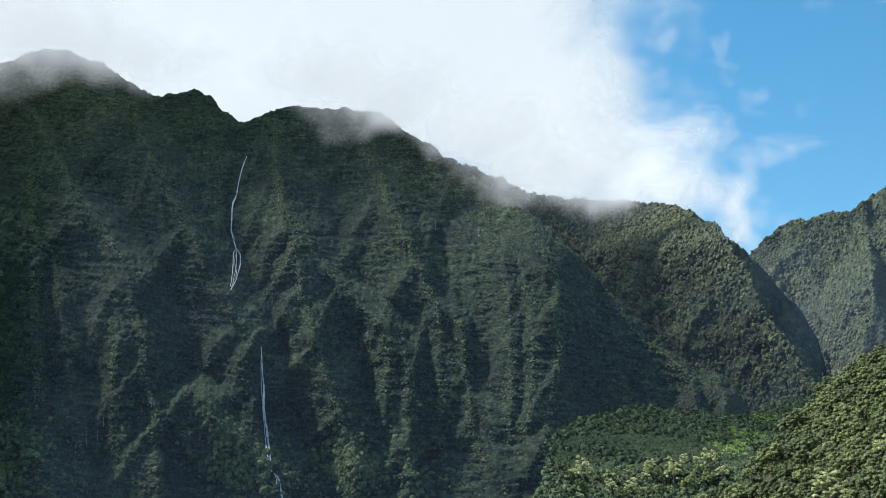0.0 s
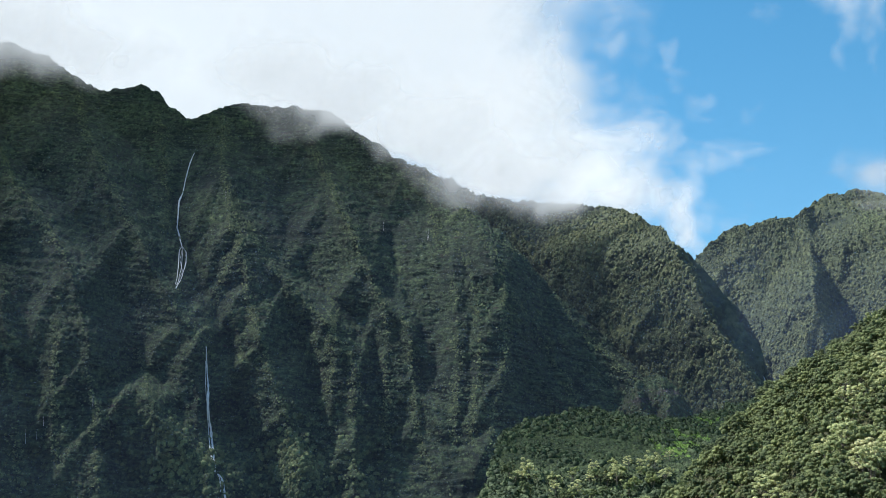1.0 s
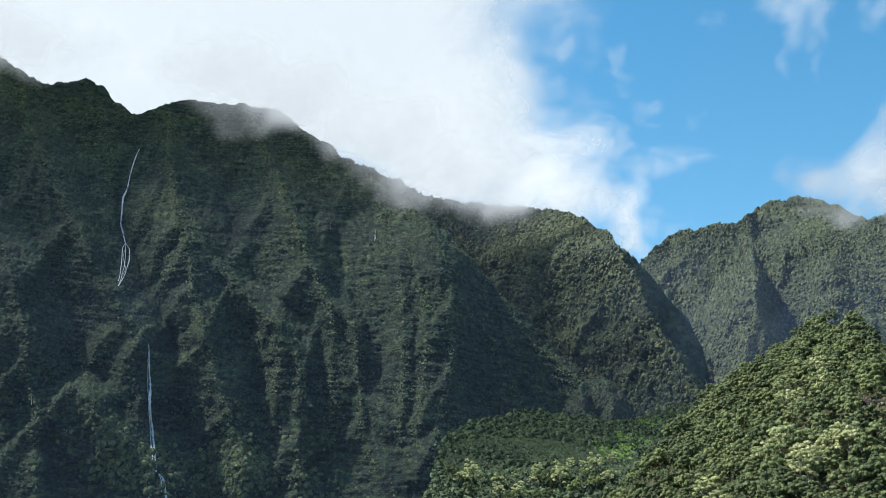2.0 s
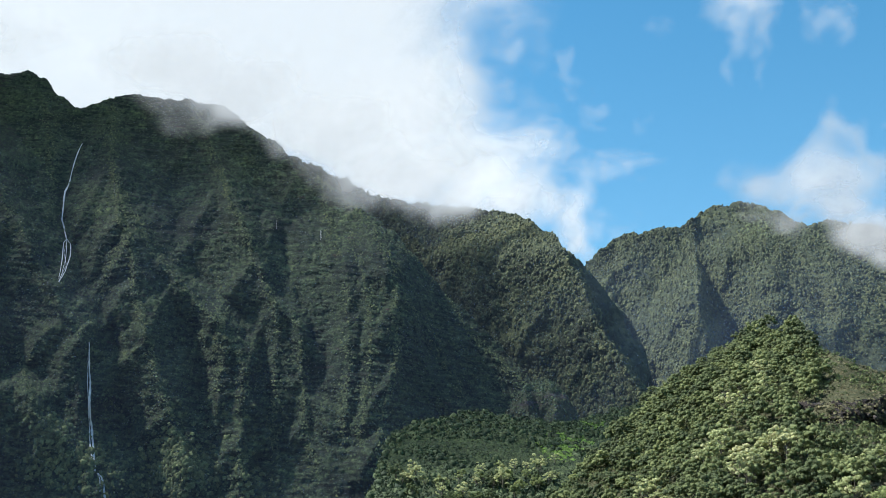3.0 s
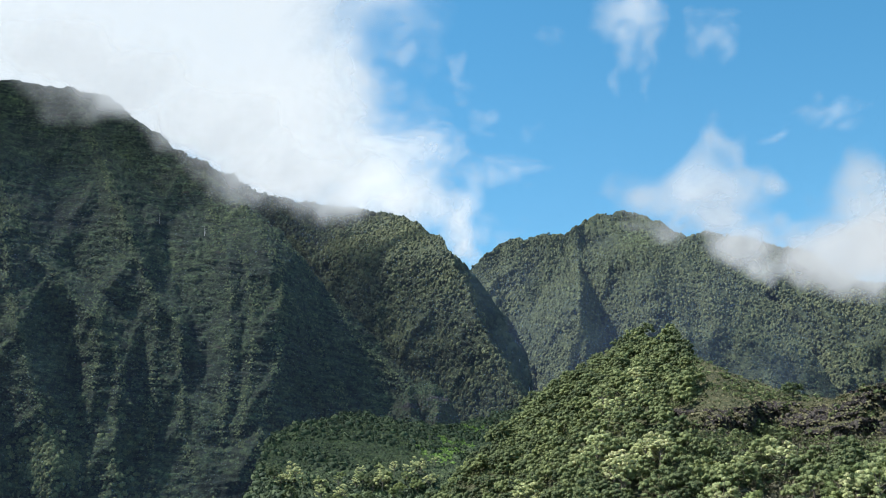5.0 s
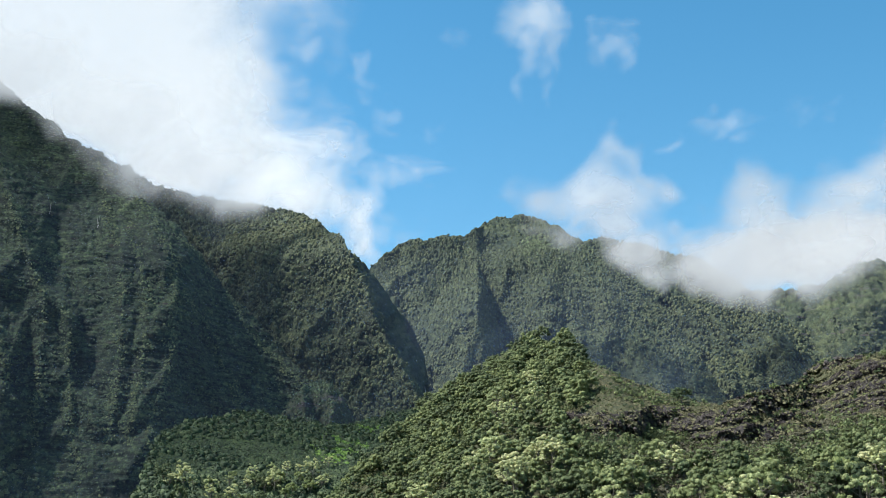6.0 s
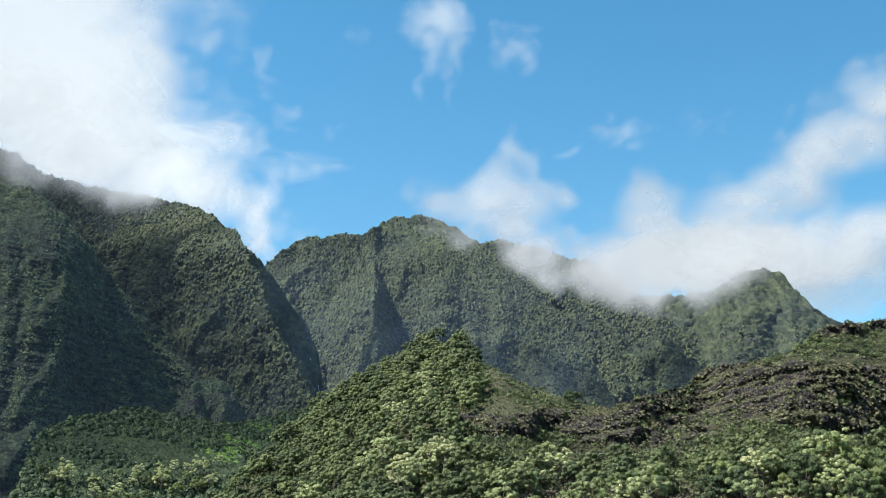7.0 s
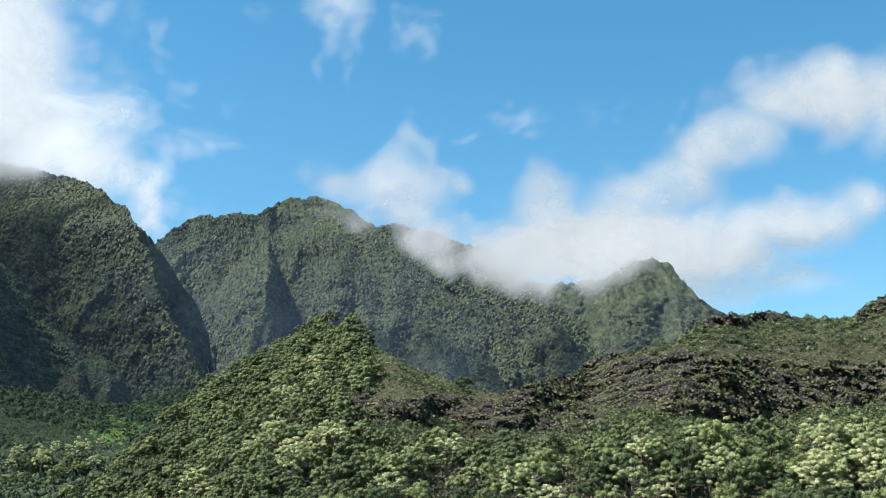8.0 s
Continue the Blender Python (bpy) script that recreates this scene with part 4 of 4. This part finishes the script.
# green trees, the nearest as things of their own
spots = scatter(P_H, 2600, RNG, TREED * smooth(12.5, 9.0, EL_H) * np.maximum(smooth(-28.5, -27, AZ_H), smooth(5.6, 4.8, EL_H)))
spots = spots[np.argsort(np.hypot(spots[:, 0], spots[:, 1]))]
kept = []
for q in spots:
    others = np.array(taken + kept)
    if np.hypot(others[:, 0] - q[0], others[:, 1] - q[1]).min() > 3.6:
        kept.append(q)
for q in kept[:170]:
    plant("green", int(RNG.integers(0, 6)), q, RNG.random() * 6.28, 0.6 + 0.4 * RNG.random())
rest = np.array(kept[170:])
heads, sizes, tones = [], [], []
for q in rest:
    _, _, centres, radii = SHAPES["green", int(RNG.integers(0, 6))]
    s, a = 0.5 + 0.4 * RNG.random(), RNG.random() * 6.28
    c, n = math.cos(a) * s, math.sin(a) * s
    heads.append(np.stack([centres[:, 0] * c - centres[:, 1] * n, centres[:, 0] * n + centres[:, 1] * c, centres[:, 2] * s], 1) + q)
    sizes.append(radii * s)
    tones.append(np.full(len(radii), RNG.random()))
heads, sizes, tones = np.concatenate(heads), np.concatenate(sizes), np.concatenate(tones)
verts, tris = crown_arrays(66, heads, sizes * 1.1, 12, 0.27, 0.85)
tagged(new("hillside_trees", soup_mesh("hillside_trees", verts, tris, F_BRUSH, False, np.concatenate([np.repeat(tones, 12), np.repeat(tones, 12 * 3)]))), "close wood of green trees covering the near hillside", "trees", kind="stuff")
# shrubs along the hill's crest and ledges
for az in np.arange(-36.5, -55, -0.36):
    plant("shrub", int(RNG.integers(0, 3)), on_sheet(az + 0.15 * RNG.normal(), line(CREST_HILL, az) - 0.1 - 1.2 * RNG.random() ** 2, AZ_H, EL_H, P_H), RNG.random() * 6.28, 0.2 + 0.4 * RNG.random() ** 2)

# lava blocks lying on the ledges
hillside = bpy.data.objects["hillside"]
blocks_rng = np.random.default_rng(88)
BLOCKS = []
for k in range(8):
    v = ICO * (0.7 + 0.5 * blocks_rng.random((12, 1))) * np.array([0.8 + 0.5 * blocks_rng.random(), 0.8, 0.9 + 0.6 * blocks_rng.random()])
    BLOCKS.append(soup_mesh("stone", v, ICO_F, M_STONE))
for q in scatter(P_H, 290, blocks_rng, BARE_H[1:-5] ** 2 + 0.002 * smooth(-26, -28, AZ_H)):
    ob = new("stone", BLOCKS[int(blocks_rng.integers(0, 8))])
    w = 0.35 + 0.8 * blocks_rng.random() ** 2
    ob.matrix_basis = Matrix.LocRotScale(Vector(q), Euler(blocks_rng.normal(size=3) * np.array([0.3, 0.3, 3])), Vector((w, w, w * (0.8 + 0.6 * blocks_rng.random()))))
    ob.parent = hillside

# ======== waterfalls ========
def strand(points, widths, az_grid, el_grid, p, owner, out=7.0):
    """One strand of falling water, hung just off the rock: a flattened, frayed ribbon with thickness."""
    pts = np.array(points, dtype=float)
    seg = np.concatenate([[0], np.cumsum(np.hypot(np.diff(pts[:, 0]), np.diff(pts[:, 1])))])
    t = np.linspace(0, seg[-1], max(8, int(seg[-1] / 0.12)))
    az, el = np.interp(t, seg, pts[:, 0]), np.interp(t, seg, pts[:, 1])
    az = az + 0.02 * fbm(t * 1.5, t * 0, 5, 3)
    q = np.array([on_sheet(a, e, az_grid, el_grid, p) for a, e in zip(az, el)])
    r = np.hypot(q[:, 0], q[:, 1])
    r = np.convolve(np.pad(r, 3, mode="edge"), np.ones(7) / 7, "valid") - out
    mid = place(az, el, r)
    w = np.interp(t, np.linspace(0, seg[-1], len(widths)), widths) * (0.65 + 0.9 * np.abs(fbm(t * 4, t * 0 + 3, 8, 2)))
    side = np.stack([np.cos(np.radians(az)), np.sin(np.radians(az)), az * 0], 1)
    depth = np.stack([np.sin(np.radians(az)), -np.cos(np.radians(az)), az * 0], 1)
    ring = [mid - side * w[:, None] * 0.5, mid - side * w[:, None] * 0.2 + depth * 0.5, mid + side * w[:, None] * 0.2 + depth * 0.6, mid + side * w[:, None] * 0.5, mid - depth * 0.3]
    xyz = np.stack(ring + [ring[0]], 1)
    ob = new("strand", grid_mesh("strand", xyz - np.array(owner.location), M_WATER))
    ob.parent = owner


def fall(label, strands, az_grid, el_grid, p):
    owner = tagged(new("waterfall"), label, "waterfall")
    a, e = strands[0][0][-1]
    owner.location = [float(c) for c in on_sheet(a, e, az_grid, el_grid, p)]
    for points, widths in strands:
        strand(points, widths, az_grid, el_grid, p, owner)


fall("thin white upper waterfall in a dark gully", [
    ([(10.7, 20.1), (10.81, 19.87), (10.93, 19.46), (11.07, 18.7), (11.16, 18.12), (11.32, 17.68), (11.34, 17.1), (11.33, 16.29), (11.15, 15.81), (11.01, 15.38)], [0.9, 1.5, 1.8, 1.3]), ([(11.01, 15.38), (11.15, 15.18), (11.13, 14.37), (11.16, 13.79), (11.28, 13.21)], [0.8, 1.0, 0.7]), ([(11.01, 15.38), (10.98, 14.9), (10.97, 14.3), (11.1, 13.6), (11.27, 13.1)], [0.6, 0.8, 0.6]), ([(11.0, 15.2), (11.09, 14.7), (10.9, 14.1), (11.2, 13.3)], [0.4, 0.6, 0.4]), ([(11.01, 15.38), (10.79, 15.11), (10.76, 14.53), (10.93, 13.8), (11.27, 13.12)], [0.9, 1.1, 0.8])], AZ_A, EL_A, P_A)
fall("long thin white lower waterfall dropping to the cliff's foot", [
    ([(9.48, 10.4), (9.42, 9.68), (9.28, 8.54), (9.21, 7.4), (9.16, 6.98), (9.01, 6.28), (8.86, 5.43), (8.7, 4.18)], [0.9, 1.7, 1.9, 1.9, 1.9]), ([(9.48, 9.68), (9.34, 7.97), (9.17, 6.56), (9.01, 5.43), (8.76, 4.32)], [0.5, 0.8, 1.0]), ([(8.55, 4.09), (8.35, 3.9), (8.21, 3.35), (8.08, 2.79)], [1.8, 2.2]), ([(8.52, 4.04), (8.43, 3.82), (8.38, 3.21)], [0.9, 1.0])], AZ_A, EL_A, P_A)

fall("thin white trickles of water on the dark cliff face", [
    ([(17.78, 5.99), (17.78, 5.66), (17.73, 5.32)], [0.12, 0.25]), ([(17.27, 6.01), (17.27, 5.77), (17.24, 5.53)], [0.12, 0.25]), ([(17.02, 6.64), (17.02, 6.41), (16.99, 6.18)], [0.12, 0.25]), ([(14.82, 7.77), (14.82, 7.50), (14.79, 7.22)], [0.12, 0.25]), ([(-1.99, 16.69), (-1.99, 16.45), (-1.99, 16.21)], [0.12, 0.25]), ([(8.93, 18.31), (8.93, 18.08), (8.90, 17.85)], [0.12, 0.25]), ([(0.43, 17.05), (0.43, 16.82), (0.42, 16.60)], [0.12, 0.25]), ([(-1.92, 16.60), (-1.92, 16.36), (-1.94, 16.12)], [0.12, 0.25])], AZ_A, EL_A, P_A)
fall("small white waterfall deep in the dark gorge", [
    ([(-18.62, 10.1), (-18.72, 9.8), (-18.78, 9.5)], [0.5, 0.7]), ([(-19.08, 8.75), (-19.13, 8.3)], [0.5, 0.7])], AZ_B, EL_B, P_B)

# ======== clouds ========
def cloud(name, label, puffs, r, lean, soft, scale, seed, layers, gap, step=0.35, bias=0.0, most=1.0, height=0.0, torn=2.0, twist=0.6, white=0.45, glow=0.25):
    """A cloud: sheets one behind the other, leaning back, each thinning out to nothing round the puffs (azimuth, elevation, half width, half height, thickness)."""
    owner = tagged(new(name), label, "cloud")
    p = np.array(puffs)
    a0, a1 = (p[:, 0] + 2.4 * p[:, 2]).max(), (p[:, 0] - 2.4 * p[:, 2]).min()
    e0, e1 = (p[:, 1] - 1.7 * p[:, 3]).min(), min((p[:, 1] + 2.4 * p[:, 3]).max(), 62.0)
    az, el = np.meshgrid(np.arange(a0, a1, -step), np.arange(e0 - 1.5, e1, step))
    owner.location = [float(c) for c in place(np.array(p[0, 0]), np.array(p[0, 1]), np.array(float(r)))]
    for k in range(layers):
        wx, wy = 1.3 * fbm(az * 0.35, el * 0.35, seed + 7 * k, 3), 1.3 * fbm(az * 0.35 + 50, el * 0.35, seed + 7 * k + 3, 3)
        dens = np.full_like(az, -1.0)
        for pa, pe, ra, re, w in puffs:
            d = np.sqrt(((az + wx - pa) / ra) ** 2 + ((el + wy * 0.7 - pe) / re) ** 2)
            dens = np.maximum(dens, w - d ** 1.5 * 0.8)
        rr = (height + k * gap) / np.tan(np.radians(np.maximum(el, 8))) if height else (r + k * gap) * (1 + lean * (el - e0) / 57.3) + 8 * fbm(az * 0.3, el * 0.3, seed + 90 + k, 2)
        xyz = place(az, el, rr) - np.array(owner.location)
        sheet = new("cloud_layer", grid_mesh(name, xyz, cloud_material(name, scale, seed + k, soft, most, (0.96 * white, white, 1.04 * white), glow, torn, twist), {"thickness": dens + bias}, dens > -0.5))
        sheet.parent = owner
    return owner


cloud("cloud_bank", "big white cloud bank lying on the cliff's crest", [
    (32.19, 28.3, 14.08, 8.8, 1.9), (18.87, 32.35, 13.2, 8.8, 1.9), (5.37, 29.91, 11.14, 6.74, 1.9), (-1.8, 26.66, 5.57, 5.57, 1.5), (0.76, 23.81, 7.04, 3.23, 1.7), (-5.54, 22.86, 4.99, 3.23, 1.4),
    (-6.69, 19.92, 4.4, 1.47, 1.3), (11.47, 24.52, 8.8, 3.23, 1.9), (21.72, 26.09, 8.8, 3.23, 1.8)], 1760, 0.3, 1.3, 0.0045, 3, 2, 30, 0.35, 0.15, 0.82, torn=1.8, twist=0.35, white=0.49, glow=0.3)
cloud("cloud_wing", "ragged white end of the cloud bank against blue sky", [
    (-5.54, 22.86, 4.99, 3.23, 1.4), (-9.77, 20.36, 4.4, 2.35, 1.3), (-12.08, 18.49, 3.52, 1.76, 1.2), (-6.69, 19.92, 4.4, 1.47, 1.3), (-15.05, 17.0, 2.05, 1.76, 1.15), (-15.95, 15.65, 1.06, 1.32, 1.1),
    (-8.8, 25.83, 1.47, 2.35, 0.4), (-10.8, 22.59, 2.64, 1.76, 0.7), (-13.98, 20.36, 2.05, 1.47, 0.75), (-17.71, 19.73, 2.64, 1.11, 0.5), (-12.63, 27.22, 1.76, 2.35, 0.4), (-18.31, 16.87, 1.76, 1.0, 0.45)], 2500, 0.9, 1.5, 0.005, 5, 2, 90, 0.3, -0.02, 0.8, torn=2.3, twist=0.5, white=0.44, glow=0.25)
# added above the view: puffs block the sun's path to cliff and slope
cloud("unseen_shade_cloud", "wide unseen cloud overhead, added to shade the cliff and valley slope", [
    (18, 39.5, 4.5, 4.5, 1.6), (14.5, 38.8, 3, 2.5, 1.35), (15, 39.6, 3.5, 3.5, 1.1), (21, 41, 4.2, 3.4, 1.6), (26, 40.4, 5, 4, 1.6), (33, 39, 7, 5, 1.6), (40, 37, 8, 5, 1.5), (27, 47.5, 4, 3, 1.4), (32, 48.5, 5, 2.6, 1.5), (38, 48.5, 4, 2, 1.2), (15.5, 40.5, 3, 3.5, 1.1), (10, 37.9, 3.2, 1.5, 0.9), (14, 37.6, 3.0, 2.0, 1.3), (13, 36.2, 3.0, 1.3, 1.3), (30, 46, 8, 5, 1.2), (24, 43, 5, 4, 1.2), (28, 38, 8, 6, 1.2), (37, 36, 9, 6.5, 1.2), (31, 43, 9, 4, 1.1)], 2100, 0.5, 1.0, 0.0016, 41, 1, 60, 0.5, 0.0, 0.56, 1500.0)
# added behind the camera; its glow brightens faces turned from the sun
cloud("unseen_fill_cloud", "broken unseen cloud deck behind the camera, added as fill light", [
    (115, 34, 26, 14, 0.9), (150, 40, 28, 16, 0.9), (185, 36, 28, 14, 0.9), (220, 40, 28, 15, 0.9), (250, 33, 24, 13, 0.8)], 2600, 0.3, 0.9, 0.0012, 61, 1, 60, 1.5, 0.0, 0.9)
cloud("cloud_veil", "thin white mist drifting over the crest", [
    (27, 23.7, 4, 2.2, 1.75), (22.5, 25.3, 3.4, 1.9, 1.85), (19.6, 25.4, 2.8, 1.7, 1.75), (17, 24.8, 2.2, 1.4, 1.45), (14.6, 24.9, 2.4, 1.4, 1.15), (8.6, 24.6, 2.8, 1.4, 1.35), (5.6, 24.35, 3.2, 1.65, 1.95), (2.8, 24, 2.6, 1.65, 1.75),
    (0.4, 23.65, 2.4, 1.5, 1.6), (-2, 22.1, 2.8, 1.55, 1.75), (-4.6, 20.65, 3.2, 1.45, 1.5), (-7.5, 19.75, 3.2, 1.35, 1.8), (-10.2, 19.3, 2.6, 1.25, 1.75)], 1480, 0.6, 2.1, 0.006, 9, 1, 25, 0.28, most=0.93, torn=0.8, twist=0.4, white=0.49, glow=0.29)
cloud("ridge_cloud", "ragged white cloud trailing over the forested ridge", [
    (-27.95, 18, 3.23, 1.82, 1), (-25.49, 18.38, 2.35, 1.23, 0.9), (-23.66, 18.37, 1.35, 0.82, 0.7), (-29.47, 20.49, 1.23, 1.61, 0.7), (-31.34, 18.75, 1.23, 1.41, 0.75), (-26.75, 16.72, 2.05, 0.7, 0.95),
    (-28.59, 16.46, 2.05, 0.99, 1.1), (-29.97, 15.44, 1.64, 1.29, 1.15), (-30.88, 14.57, 1.17, 1.05, 1), (-32.25, 16.32, 1.29, 0.75, 0.6), (-34.79, 21.77, 2.05, 1, 0.4)], 1850, 0.6, 1.3, 0.0055, 15, 2, 40, 0.25, 0.0, 0.74, torn=1.2, twist=0.4, white=0.36, glow=0.2)
cloud("peak_cloud", "white cloud resting in the saddle beside the distant peak", [
    (-37.2, 13.7, 2.0, 0.7, 1.5), (-36.3, 14.12, 1.7, 0.88, 1.35), (-36.33, 14.89, 2.79, 1.76, 1.45), (-34.83, 14.81, 2.05, 1.76, 1.2), (-38.26, 14.49, 2.64, 1.18, 1.25), (-36.6, 13.9, 2.05, 0.89, 1.3),
    (-36.24, 17.52, 2.05, 2.35, 0.9), (-39.48, 15.09, 3.23, 1.64, 1.2), (-38.2, 13.4, 1.4, 0.8, 1.0)], 2130, 0.5, 1.3, 0.0045, 21, 2, 50, 0.3, 0.06, 0.79, torn=1.6, twist=0.45, white=0.34, glow=0.18)
cloud("valley_cloud", "long white cloud rising into blue sky behind the distant peak", [
    (-39.48, 15.09, 3.23, 1.64, 1.2), (-42.73, 14.54, 3.81, 1.76, 1.1), (-46.24, 15.19, 3.52, 1.76, 1.1), (-49.9, 15.18, 3.52, 1.17, 1), (-52.95, 16.26, 2.05, 1.47, 0.95), (-41.69, 17.59, 3.23, 1.76, 0.85),
    (-44.7, 18.55, 2.64, 2.05, 0.95), (-46.57, 20.1, 2.35, 2.05, 0.9), (-49.02, 21.82, 2.64, 1.76, 0.95), (-51.89, 22.02, 3.23, 1.82, 1.15), (-53.68, 20.69, 2.05, 2.05, 1.05), (-43.68, 21.19, 1.17, 0.88, 0.4),
    (-40.37, 21.69, 2.05, 0.88, 0.35), (-55.95, 21.71, 3.52, 2.35, 1)], 2950, 0.5, 1.3, 0.0034, 24, 2, 50, 0.3, 0.06, 0.79, torn=1.6, twist=0.45, white=0.34, glow=0.18)
cloud("distant_cloud", "soft grey-white cloud behind the distant peak", [
    (-44.38, 13.42, 4.4, 2.05, 1.2), (-48.55, 12.6, 3.81, 1.61, 1.05), (-41.6, 15.86, 3.23, 1.76, 1.1)], 3000, 0.5, 1.3, 0.0026, 71, 1, 50, 0.3, 0.0, 0.76, torn=1.3, twist=0.4, white=0.36, glow=0.2)
cloud("high_wisp", "thin torn wisps of white cloud in blue sky", [
    (-24.9, 27.78, 1.82, 1.47, 1.0), (-25.43, 26.4, 1.17, 1.76, 0.95), (-24.85, 24.55, 0.7, 1.47, 0.75), (-26.53, 27.0, 1.17, 1.76, 0.5), (-29.26, 26.22, 0.88, 1.41, 0.75), (-29.9, 27.07, 0.88, 0.7, 0.45),
    (-21.15, 26.72, 1.17, 0.88, 0.35), (-15.45, 24.83, 0.76, 1.29, 0.5), (-15.07, 23.96, 1.29, 0.59, 0.45), (-15.92, 22.51, 1.0, 0.65, 0.5), (-19.88, 21.57, 1.47, 0.76, 0.55), (-32.91, 21.13, 0.76, 0.47, 0.5),
    (-35.72, 21.74, 2.35, 0.88, 0.45), (-39.77, 22.01, 1.76, 1.29, 0.4), (-47.65, 22.8, 2.05, 1.17, 0.4), (-12.35, 26.37, 1.47, 1.17, 0.5)], 2500, 0.5, 1.8, 0.006, 29, 2, 40, 0.2, 0.0, 0.62, torn=1.9, twist=0.9)


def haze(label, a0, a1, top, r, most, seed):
    """Painted haze between the near and the far: a faint curved curtain that glows blue and fades out upwards."""
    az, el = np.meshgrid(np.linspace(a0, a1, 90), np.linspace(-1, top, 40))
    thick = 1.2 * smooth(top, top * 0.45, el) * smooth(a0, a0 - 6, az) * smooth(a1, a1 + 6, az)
    mat = cloud_material("painted_haze", 0.0012, seed, 1.6, most, (0.16, 0.25, 0.42), 0.2, tint=(0.4, 0.55, 1.0))
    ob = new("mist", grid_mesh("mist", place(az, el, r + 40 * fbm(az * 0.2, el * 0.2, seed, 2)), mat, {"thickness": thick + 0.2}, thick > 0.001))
    tagged(ob, label, "mist")


# blue glow laid over the distance to lift its darks
haze("faint glowing sheet of painted bluish haze before the fluted cliff", 24, -36, 27, 1120, 0.036, 51)
haze("faint glowing sheet of painted bluish haze before the far forested ridges", 2, -58, 22, 1590, 0.046, 52)
